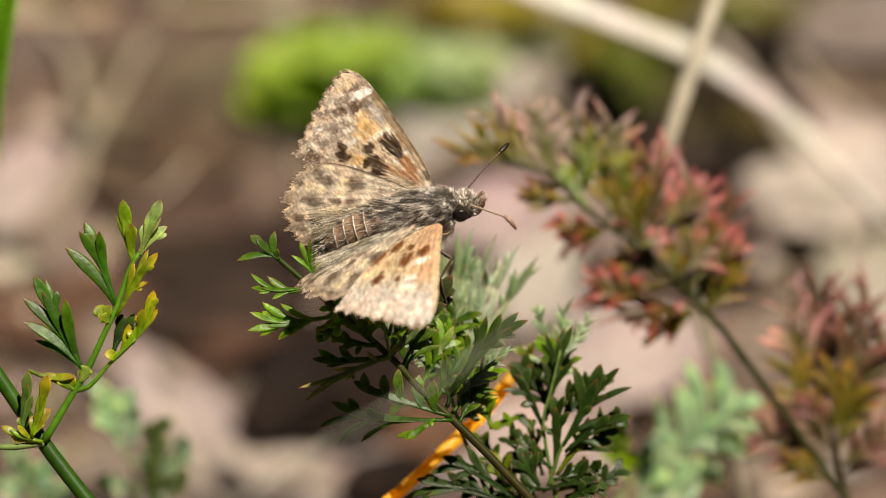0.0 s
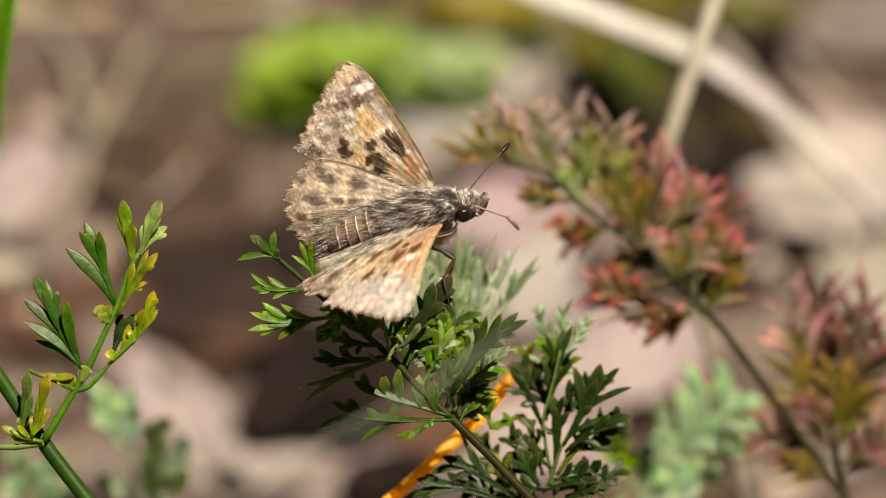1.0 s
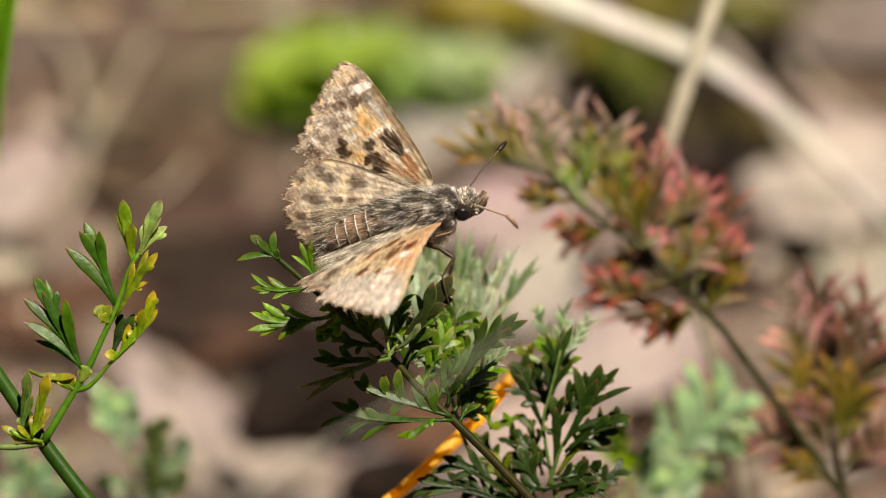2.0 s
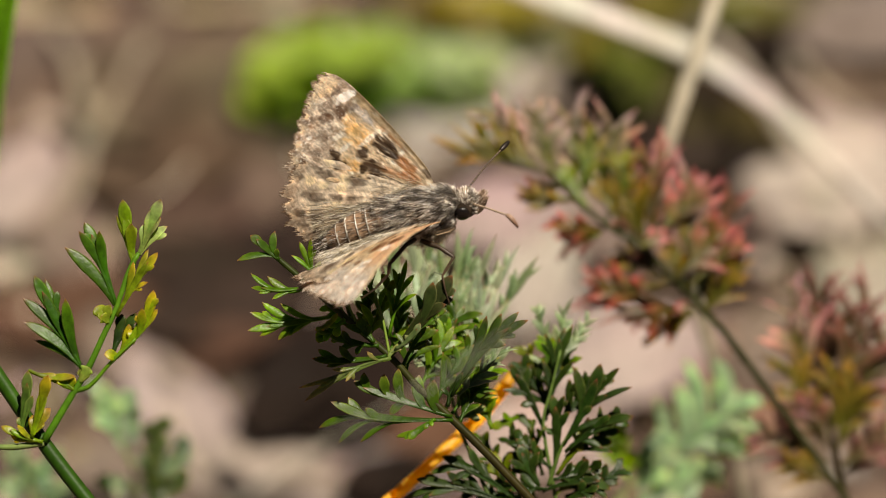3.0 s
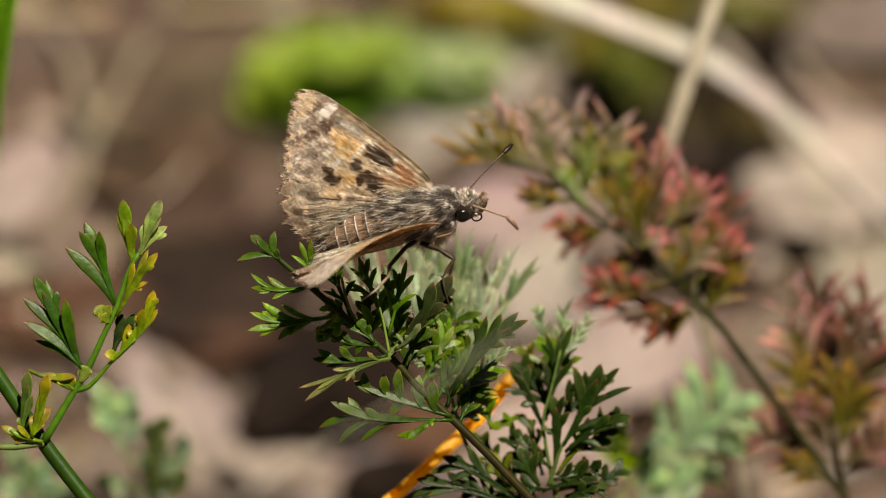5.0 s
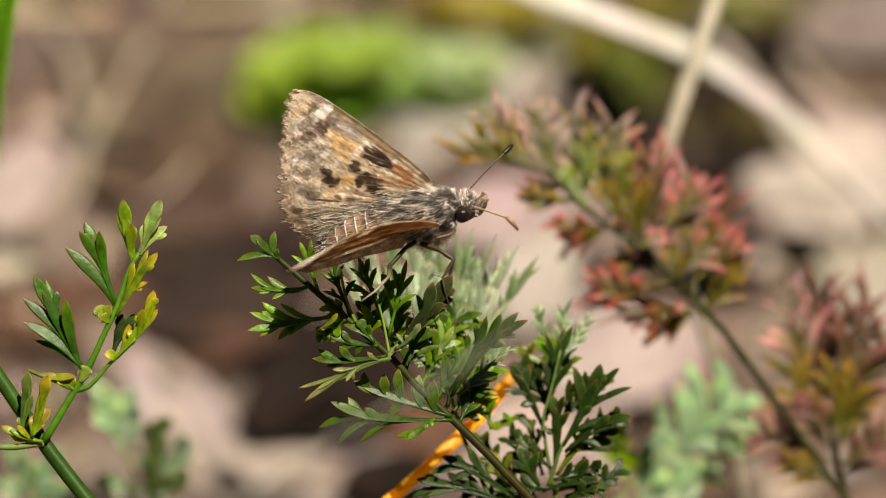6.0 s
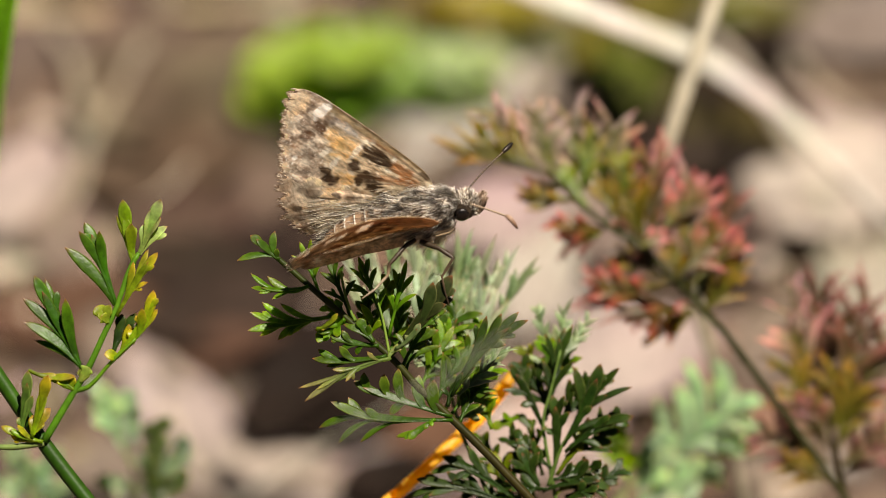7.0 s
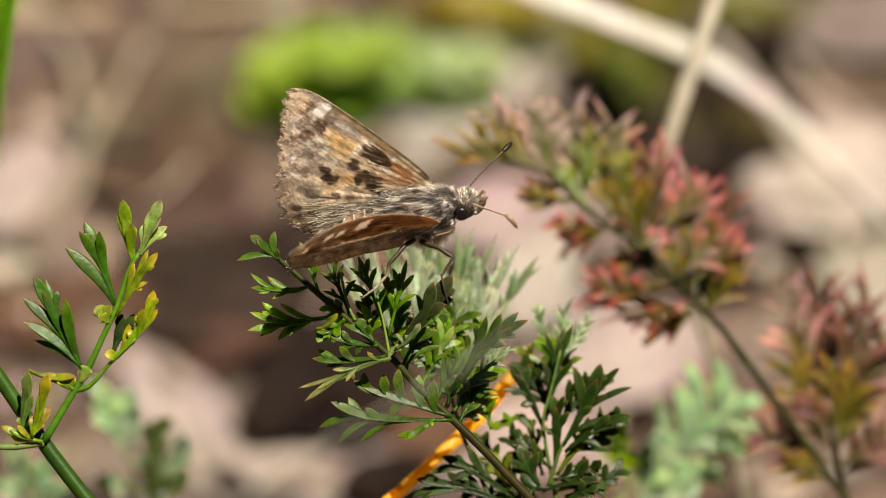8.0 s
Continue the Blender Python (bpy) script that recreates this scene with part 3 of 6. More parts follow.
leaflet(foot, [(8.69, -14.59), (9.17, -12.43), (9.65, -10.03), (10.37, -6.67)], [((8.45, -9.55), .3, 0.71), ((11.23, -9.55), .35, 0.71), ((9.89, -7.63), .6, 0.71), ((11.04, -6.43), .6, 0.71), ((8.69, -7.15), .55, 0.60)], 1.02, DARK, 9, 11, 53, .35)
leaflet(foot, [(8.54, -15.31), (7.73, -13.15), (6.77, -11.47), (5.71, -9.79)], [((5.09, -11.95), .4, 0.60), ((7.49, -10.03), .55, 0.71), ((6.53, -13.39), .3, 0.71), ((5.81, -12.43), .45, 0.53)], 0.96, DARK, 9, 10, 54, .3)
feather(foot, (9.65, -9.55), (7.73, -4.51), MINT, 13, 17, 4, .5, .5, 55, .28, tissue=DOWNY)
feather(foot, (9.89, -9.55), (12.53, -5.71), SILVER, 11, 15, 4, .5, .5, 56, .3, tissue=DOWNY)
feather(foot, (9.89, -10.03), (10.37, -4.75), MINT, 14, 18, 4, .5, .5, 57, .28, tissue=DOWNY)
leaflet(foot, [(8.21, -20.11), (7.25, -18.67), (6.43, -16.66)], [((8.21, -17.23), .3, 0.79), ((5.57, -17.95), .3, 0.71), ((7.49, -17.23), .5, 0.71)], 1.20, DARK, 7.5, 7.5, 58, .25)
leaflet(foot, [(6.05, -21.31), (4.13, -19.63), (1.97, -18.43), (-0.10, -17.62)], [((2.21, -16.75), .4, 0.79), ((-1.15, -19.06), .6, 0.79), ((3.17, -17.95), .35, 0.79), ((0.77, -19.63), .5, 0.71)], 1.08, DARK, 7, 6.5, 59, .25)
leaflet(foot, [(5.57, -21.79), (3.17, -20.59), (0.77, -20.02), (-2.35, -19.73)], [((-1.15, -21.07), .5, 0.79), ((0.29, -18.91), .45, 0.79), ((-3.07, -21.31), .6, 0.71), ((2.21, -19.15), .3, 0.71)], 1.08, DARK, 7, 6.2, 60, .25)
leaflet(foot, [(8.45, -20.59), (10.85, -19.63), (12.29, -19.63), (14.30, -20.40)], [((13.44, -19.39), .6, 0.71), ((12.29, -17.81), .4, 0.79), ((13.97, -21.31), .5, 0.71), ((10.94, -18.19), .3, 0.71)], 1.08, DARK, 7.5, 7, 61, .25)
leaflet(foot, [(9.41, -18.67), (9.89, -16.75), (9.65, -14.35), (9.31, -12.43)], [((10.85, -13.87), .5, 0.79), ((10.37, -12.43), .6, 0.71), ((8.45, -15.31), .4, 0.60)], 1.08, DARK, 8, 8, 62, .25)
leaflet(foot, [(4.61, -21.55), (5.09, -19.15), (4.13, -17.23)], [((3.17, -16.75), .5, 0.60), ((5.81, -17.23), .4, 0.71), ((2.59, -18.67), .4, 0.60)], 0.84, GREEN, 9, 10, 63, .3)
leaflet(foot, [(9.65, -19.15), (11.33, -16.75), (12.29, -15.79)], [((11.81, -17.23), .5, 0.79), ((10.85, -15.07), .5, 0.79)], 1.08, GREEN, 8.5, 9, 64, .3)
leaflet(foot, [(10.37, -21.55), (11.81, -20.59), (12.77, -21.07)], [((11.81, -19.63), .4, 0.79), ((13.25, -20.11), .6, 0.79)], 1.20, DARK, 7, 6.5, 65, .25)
feather(foot, (4.13, -15.31), (3.17, -11.47), FRESH, 6, 7, 3, 1.0, .4, 66)
leaflet(foot, [(1.06, -14.45), (2.21, -14.11), (3.55, -13.30)], [((3.17, -14.59), .4, 0.60), ((2.45, -13.39), .3, 0.60)], 0.84, ((0.12, 0.17, 0.05), (0.3, 0.33, 0.16)), 6.5, 6, 67, .3)
leaflet(foot, [(6.77, -14.11), (5.57, -14.59), (4.13, -15.31)], [((5.09, -13.87), .4, 0.60), ((5.81, -15.31), .4, 0.60)], 0.96, FRESH, 11, 11, 68, .3)

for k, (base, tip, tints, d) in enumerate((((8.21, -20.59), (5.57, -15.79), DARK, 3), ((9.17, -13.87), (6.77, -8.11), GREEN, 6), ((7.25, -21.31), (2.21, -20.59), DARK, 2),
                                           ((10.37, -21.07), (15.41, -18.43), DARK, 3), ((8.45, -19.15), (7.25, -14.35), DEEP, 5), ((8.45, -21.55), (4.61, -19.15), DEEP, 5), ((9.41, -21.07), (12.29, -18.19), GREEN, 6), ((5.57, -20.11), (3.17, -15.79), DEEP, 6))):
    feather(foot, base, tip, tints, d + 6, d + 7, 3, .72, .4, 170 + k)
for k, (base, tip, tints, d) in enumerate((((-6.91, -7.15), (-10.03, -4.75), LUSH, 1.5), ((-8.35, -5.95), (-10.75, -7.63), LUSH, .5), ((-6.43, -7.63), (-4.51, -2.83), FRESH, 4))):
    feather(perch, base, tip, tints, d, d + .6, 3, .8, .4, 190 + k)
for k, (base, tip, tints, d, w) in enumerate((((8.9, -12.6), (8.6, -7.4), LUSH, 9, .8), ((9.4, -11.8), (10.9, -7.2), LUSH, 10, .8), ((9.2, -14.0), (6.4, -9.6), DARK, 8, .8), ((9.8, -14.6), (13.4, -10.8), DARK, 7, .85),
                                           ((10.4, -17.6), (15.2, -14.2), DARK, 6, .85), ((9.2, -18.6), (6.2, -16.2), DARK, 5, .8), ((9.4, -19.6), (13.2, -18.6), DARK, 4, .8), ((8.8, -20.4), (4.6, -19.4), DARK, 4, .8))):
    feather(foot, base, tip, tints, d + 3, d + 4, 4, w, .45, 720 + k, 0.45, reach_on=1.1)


# an orange leaf stalk that crosses behind the perch
amber = plant((-5.47, -21.79), "orange ripe carrot leaf stalk leaning across the plant", 4, -0.045, 0.0, "stalk", "orange_stalk")
stalk(amber, [(-5.71, -22.27), (-2.11, -19.25), (0.77, -16.51), (3.17, -14.26), (5.33, -11.57)], 18, 24, 0.48, 0.64, (0.80, 0.50, 0.09), (0.86, 0.50, 0.035), from_ground=True, material=LEAF)
stalk(amber, [(5.33, -11.57), (6.05, -10.51), (7.49, -9.55)], 22, 23, 0.64, 0.2, (0.7, 0.36, 0.04), (0.35, 0.34, 0.03), "sheath", material=LEAF)

# the reddened plant, out of focus
red = plant((31.49, -17.23), "wild carrot plant with pink, red and olive autumn leaflets", 52, 0.01, 0.015)
stalk(red, [(33.41, -20.11), (24.77, -8.18), (22.97, -6.18), (20.12, -3.04), (17.27, -0.19), (13.85, 2.09), (11.29, 4.08), (9.01, 6.36), (4.73, 7.73)], 46, 44, 0.5, 0.2, (0.022, 0.020, 0.006), (0.04, 0.045, 0.010), from_ground=True, steps=26)
leaflet(red, [(9.01, 6.36), (5.01, 7.65), (0.17, 8.3)], [((-0.4, 9.27), 0.62, 1.05), ((1.31, 10.07), 0.5, 0.88), ((2.73, 10.78), 0.4, 1.05), ((4.3, 11.21), 0.3, 0.88), ((6.16, 11.49), 0.18, 1.05), ((2.16, 7.36), 0.5, 0.88)], 1.06, OLIVE, 44, 46, 80, .5, teeth=(0, 1, 1, 2), tissue=BLUSH)
leaflet(red, [(8.15, 6.65), (6.44, 8.64), (5.01, 11.21)], [((4.02, 10.35), 0.4, 0.99), ((6.44, 11.21), 0.5, 0.83), ((5.58, 11.78), 0.6, 0.99)], 1.00, DUSKY, 47, 49, 81, .5, teeth=(0, 1, 1, 2), tissue=BLUSH)
leaflet(red, [(11.29, 4.23), (8.72, 3.94), (6.01, 4.42)], [((6.44, 5.22), 0.5, 1.05), ((7.72, 5.37), 0.35, 0.88), ((7.3, 3.37), 0.4, 1.05), ((9.01, 4.94), 0.2, 0.88)], 1.06, OLIVE, 43, 45, 82, .5, teeth=(0, 1, 1, 2), tissue=BLUSH)
leaflet(red, [(13.42, 1.37), (11.29, 1.94), (8.86, 2.51)], [((8.72, 1.66), 0.5, 1.23), ((9.86, 3.08), 0.45, 1.04), ((9.86, 0.95), 0.35, 1.23), ((11.29, 0.66), 0.2, 1.04), ((11.57, 2.8), 0.25, 1.23)], 1.25, RED, 42, 44, 83, .5, teeth=(0, 1, 1, 2), tissue=BLUSH)
leaflet(red, [(13.28, 1.23), (12.14, 1.09), (11.29, 0.95)], [((11.57, 1.66), 0.4, 1.35)], 1.38, YELLOWING, 42, 44, 84, .5, teeth=(0, 1, 1, 2), tissue=BLUSH)
leaflet(red, [(9.29, 6.22), (8.58, 8.64), (8.01, 11.35)], [((7.15, 10.35), 0.45, 1.05), ((9.15, 10.5), 0.45, 0.88), ((7.58, 11.78), 0.6, 1.05)], 1.06, DUSKY, 47, 49, 85, .5, teeth=(0, 1, 1, 2), tissue=BLUSH)
leaflet(red, [(11.29, 4.23), (12.14, 6.79), (12.71, 10.07)], [((11.43, 8.93), 0.45, 1.17), ((13.71, 9.21), 0.45, 0.99), ((12.14, 10.5), 0.6, 1.17), ((13.42, 7.36), 0.25, 0.99)], 1.19, MEADOW, 46, 48, 86, .5, teeth=(0, 1, 1, 2), tissue=BLUSH)
leaflet(red, [(13.85, 2.37), (14.99, 5.37), (15.71, 8.79)], [((14.28, 8.07), 0.45, 1.17), ((16.7, 8.07), 0.45, 0.99), ((16.13, 6.22), 0.3, 1.17), ((13.85, 5.79), 0.25, 0.99)], 1.19, MEADOW, 46, 48, 87, .5, teeth=(0, 1, 1, 2), tissue=BLUSH)
leaflet(red, [(12.71, 2.94), (10.86, 5.22), (10.15, 7.36)], [((9.72, 6.65), 0.5, 0.99), ((11.29, 7.08), 0.5, 0.83)], 1.00, FRESH, 45, 47, 88, .5, teeth=(0, 1, 1, 2), tissue=BLUSH)
leaflet(red, [(14.99, 2.09), (13.85, 4.08), (13.0, 5.94)], [((12.57, 4.94), 0.4, 1.10), ((14.28, 5.94), 0.5, 0.94)], 1.12, OLIVE, 45, 47, 89, .5, teeth=(0, 1, 1, 2), tissue=BLUSH)
leaflet(red, [(15.71, 1.52), (17.56, 4.94), (19.13, 8.79)], [((17.84, 8.07), 0.5, 1.23), ((19.98, 8.07), 0.5, 1.04), ((16.56, 6.93), 0.35, 1.23), ((19.55, 6.36), 0.3, 1.04), ((18.41, 9.78), 0.7, 1.23)], 1.25, ROSE, 47, 49, 90, .5, teeth=(0, 1, 1, 2), tissue=BLUSH)
leaflet(red, [(17.56, 0.38), (20.12, 3.23), (22.12, 6.36)], [((19.84, 5.79), 0.5, 1.30), ((21.26, 6.51), 0.6, 1.09), ((23.26, 5.65), 0.5, 1.30), ((23.54, 4.08), 0.35, 1.09), ((18.98, 4.94), 0.3, 1.30)], 1.31, PINK, 46, 48, 91, .5, teeth=(0, 1, 1, 2), tissue=BLUSH)
leaflet(red, [(16.7, 0.09), (17.84, 0.66), (18.84, 1.66)], [((17.56, 1.66), 0.4, 1.48), ((18.98, 0.66), 0.3, 1.25)], 1.50, PINK, 43, 45, 92, .5, teeth=(0, 1, 1, 2), tissue=BLUSH)
leaflet(red, [(19.84, -2.47), (22.12, 0.09), (24.26, 2.66)], [((22.97, 2.94), 0.55, 1.30), ((24.97, 1.52), 0.55, 1.09), ((24.83, -0.76), 0.35, 1.30), ((21.55, 1.8), 0.3, 1.09), ((23.69, -1.9), 0.2, 1.30)], 1.31, RED, 44, 46, 93, .5, teeth=(0, 1, 1, 2), tissue=BLUSH)
leaflet(red, [(20.69, -3.33), (23.54, -0.76), (25.68, 1.23)], [((24.4, 1.52), 0.5, 1.23), ((25.97, 0.09), 0.5, 1.04)], 1.25, PINK, 44, 46, 94, .5, teeth=(0, 1, 1, 2), tissue=BLUSH)
leaflet(red, [(18.98, -2.9), (15.56, -3.61), (11.71, -2.82)], [((12.14, -1.9), 0.6, 1.23), ((13.42, -1.62), 0.5, 1.04), ((14.71, -1.33), 0.4, 1.23), ((12.71, -4.18), 0.5, 1.04), ((14.14, -5.04), 0.35, 1.23), ((16.13, -2.47), 0.2, 1.04)], 1.25, RED, 43, 45, 95, .5, teeth=(0, 1, 1, 2), tissue=BLUSH)
leaflet(red, [(20.69, -5.04), (17.84, -5.47), (14.99, -6.18)], [((15.42, -5.47), 0.6, 1.17), ((16.42, -7.04), 0.5, 0.99), ((17.84, -7.46), 0.35, 1.17), ((19.41, -7.61), 0.2, 0.99), ((16.99, -4.76), 0.3, 1.17)], 1.19, RED, 44, 46, 96, .5, teeth=(0, 1, 1, 2), tissue=BLUSH)
leaflet(red, [(21.26, -5.04), (20.41, -5.33), (19.41, -5.55)], [((19.84, -4.76), 0.3, 1.60)], 1.62, PINK, 42, 44, 97, .5, teeth=(0, 1, 1, 2), tissue=BLUSH)
leaflet(red, [(19.55, -3.04), (17.56, -1.62), (16.13, 0.09)], [((15.71, -1.05), 0.5, 1.17), ((17.27, 0.09), 0.45, 0.99), ((16.42, -2.47), 0.3, 1.17)], 1.19, MAUVE, 45, 47, 98, .5, teeth=(0, 1, 1, 2), tissue=BLUSH)
leaflet(red, [(20.41, -3.61), (19.84, -1.33), (18.98, 0.95)], [((18.41, -0.48), 0.4, 1.17), ((19.98, 0.66), 0.5, 0.99), ((20.69, -0.76), 0.3, 1.17)], 1.19, OLIVE, 46, 48, 99, .5, teeth=(0, 1, 1, 2), tissue=BLUSH)
leaflet(red, [(21.55, -4.76), (21.98, -2.19), (22.12, 0.95)], [((21.12, -0.19), 0.5, 1.17), ((22.97, 0.09), 0.5, 0.99), ((22.97, -1.9), 0.3, 1.17)], 1.19, MEADOW, 47, 49, 100, .5, teeth=(0, 1, 1, 2), tissue=BLUSH)
leaflet(red, [(22.12, -5.33), (23.26, -3.61), (24.69, -2.47)], [((23.54, -2.47), 0.4, 1.17), ((24.69, -3.61), 0.4, 0.99)], 1.19, MAUVE, 46, 48, 101, .5, teeth=(0, 1, 1, 2), tissue=BLUSH)
leaflet(red, [(17.84, -0.48), (16.13, 1.52), (13.85, 2.09)], [((14.71, 2.66), 0.4, 1.10), ((14.99, 0.95), 0.4, 0.94)], 1.12, MAUVE, 45, 47, 102, .5, teeth=(0, 1, 1, 2), tissue=BLUSH)
for k, (base, tip, tints, d, w) in enumerate((
        ((7.97, 6.77), (4.22, 11.57), DUSKY, 46, .7), ((9.65, 5.81), (7.73, 11.81), DUSKY, 47, .8), ((12.77, 4.61), (10.8, 11.6), DUSKY, 48, .8), ((13.97, 3.41), (14.6, 10.8), DUSKY, 49, .8),
        ((17.57, 0.53), (17.4, 7.6), MAUVE, 47, .9), ((20.69, -2.83), (20.9, 5.6), ROSE, 47, .9), ((21.89, -1.39), (24.6, 4.4), MAUVE, 48, .9), ((20.45, -5.71), (12.6, -3.6), MAUVE, 45, .9),
        ((21.4, -5.4), (17.57, -7.2), OLIVE, 45, .8), ((21.89, -5.71), (25.0, -1.5), OLIVE, 46, .8), ((17.57, 0.05), (15.41, 6.2), OLIVE, 46, .8), ((14.2, 2.2), (10.6, 0.4), MAUVE, 45, .8),
        ((21.41, -4.27), (19.3, 1.97), OLIVE, 48, .8), ((15.65, 1.97), (13.25, 7.4), MEADOW, 48, .8), ((18.6, -1.4), (14.9, -0.4), OLIVE, 46, .8), ((10.4, 5.2), (7.2, 5.2), MAUVE, 45, .8), ((22.6, -5.9), (22.4, 0.6), MAUVE, 48, .8))):
    feather(red, base, tip, tints, d, d + k % 3, 4, w, .6, 580 + k, 0.5, tissue=BLUSH, reach_on=1.5)
rust = plant((34.37, -21.79), "reddish brown wild carrot plant with upright leaflets", 60, 0.0, 0.015)
stalk(rust, [(34.37, -22.03), (32.93, -15.31), (31.97, -11.47), (31.49, -7.63)], 52, 52, 0.5, 0.2, (0.022, 0.018, 0.006), (0.04, 0.03, 0.012), from_ground=True)
for k, (base, tip, tints, d, w) in enumerate((
        ((31.97, -11.95), (29.57, -4.99), ROSE, 34, 1.0), ((31.97, -10.51), (31.97, -3.55), MAUVE, 35, .9), ((32.93, -12.43), (36.05, -4.51), MAUVE, 33, 1.1),
        ((33.41, -13.39), (37.73, -7.63), MAUVE, 34, 1.0), ((32.45, -15.31), (29.33, -10.03), OLIVE, 33, .9), ((32.45, -16.27), (31.01, -12.43), MAUVE, 32, 1.0),
        ((33.41, -17.23), (35.33, -11.47), OLIVE, 33, .9), ((32.93, -18.19), (27.17, -15.31), MAUVE, 34, 1.0), ((33.89, -19.15), (37.73, -15.31), MAUVE, 36, 1.0), ((33.41, -20.11), (29.57, -18.19), OLIVE, 34, .9), ((32.45, -13.39), (33.89, -5.71), MAUVE, 34, 1.0), ((32.93, -15.31), (37.25, -11.47), MAUVE, 33, 1.0), ((32.69, -16.75), (30.05, -13.39), MAUVE, 33, .9), ((33.41, -18.67), (36.29, -16.27), MAUVE, 34, .9), ((32.21, -12.43), (30.53, -8.11), MAUVE, 34, .9), ((32.93, -15.79), (33.41, -10.51), OLIVE, 33, .9))):
    feather(rust, base, tip, tints, d + 18, d + 18 + k % 3, 4, w * 0.9, .6, 110 + k, 0.6, tissue=BLUSH, reach_on=1.5)

HAZE = ((0.21, 0.32, 0.19), (0.42, 0.55, 0.37))
FERN = ((0.043, 0.072, 0.017), (0.102, 0.145, 0.043))
# pale leaves low down, well out of focus
pale = plant((15.17, -21.55), "pale green lobed leaves of a low herb", 62, 0.0, 0.01, "plant", "low_herb")
stalk(pale, [(14.69, -21.55), (17.09, -18.67), (19.97, -15.79)], 62, 66, 0.35, 0.2, (0.14, 0.2, 0.06), (0.2, 0.28, 0.1), from_ground=True)
feather(pale, (17.09, -19.15), (25.25, -11.95), HAZE, 66, 70, 6, 1.9, .3, 130, .75, split=True)
feather(pale, (19.97, -17.23), (26.21, -14.35), HAZE, 68, 70, 5, 1.7, .3, 134, .6, split=True)
feather(pale, (15.65, -19.63), (13.97, -14.83), ((0.22, 0.38, 0.01), (0.32, 0.46, 0.02)), 60, 62, 4, 1.8, .3, 131, split=True)
feather(pale, (16.61, -21.07), (19.01, -15.79), HAZE, 64, 66, 4, 2.2, .3, 132, split=True)
feather(pale, (16.13, -21.55), (22.85, -18.67), HAZE, 64, 66, 4, 2.0, .3, 133, split=True)
DEW = ((0.145, 0.230, 0.128), (0.289, 0.391, 0.255))
low = plant((-27.07, -21.55), "soft green carrot seedlings in low tufts", 70, 0.0, 0.01, "plant", "seedling_tuft")
stalk(low, [(-26.11, -21.55), (-26.35, -18.67), (-28.03, -15.31)], 70, 70, 0.3, 0.18, (0.12, 0.16, 0.05), (0.14, 0.2, 0.06), from_ground=True)
for k, (base, tip, tints, d) in enumerate((((-27.07, -17.23), (-29.2, -11.4), HAZE, 68), ((-25.63, -19.63), (-23.95, -14.83), FERN, 68), ((-26.35, -16.75), (-26.83, -12.43), DEW, 70),
                                           ((-26.11, -20.59), (-21.79, -19.63), FERN, 68), ((-25.63, -20.11), (-21.79, -16.75), DEW, 70), ((-26.35, -20.59), (-28.99, -19.63), DEW, 72))):
    feather(low, base, tip, tints, d, d + 2, 4, 1.7, .5, 140 + k)
corner = plant((-34.75, -21.55), "blurred grey-green herb tuft near the ground", 72, 0.0, 0.01, "plant", "seedling_tuft")
stalk(corner, [(-34.75, -21.79), (-34.99, -20.11), (-35.23, -18.67)], 72, 72, 0.3, 0.2, (0.12, 0.16, 0.05), (0.14, 0.2, 0.06), from_ground=True)
for k, (base, tip) in enumerate((((-34.75, -20.59), (-36.67, -16.75)), ((-34.75, -20.59), (-32.83, -17.23)), ((-34.75, -21.07), (-31.87, -20.11)), ((-35.23, -21.07), (-38.11, -19.63)))):
    feather(corner, base, tip, DEW, 72, 73, 4, 1.8, .4, 150 + k)


# ---------------------------------------------------------------- the litter on the ground
def blade_leaf(b, centre, heading, length, width, tilt, ca, cb, rng, cup=0.25):
    """A broad oval leaf with a midrib fold and a wavy, curled rim."""
    rows, cols = 12, 9
    way = Vector((math.cos(heading), math.sin(heading), math.sin(tilt)))
    side = Vector((-math.sin(heading), math.cos(heading), 0))
    up = way.cross(side)
    top, low_side, tone = [], [], []
    for i in range(rows):
        t = i / (rows - 1)
        w = width * 0.5 * max(0.03, math.sin(math.pi * min(1, t * 0.96 + 0.03)) ** 0.7)
        for j in range(cols):
            x = j / (cols - 1) * 2 - 1
            wave = noise.noise(Vector((t * 3 + heading, x * 2, length * 90))) * 0.18 * width
            p = centre + way * (t - 0.5) * length + side * x * w + up * (cup * w * x * x + wave + 0.15 * length * (t - 0.5) ** 2)
            top.append(p)
            low_side.append(p - up * 0.0002)
            tone.append(blend(ca, cb, abs(x) * 0.4 + t * 0.5 + wave / width))
    b.grid(top, tone, rows, cols)
    b.grid(low_side, tone, rows, cols)


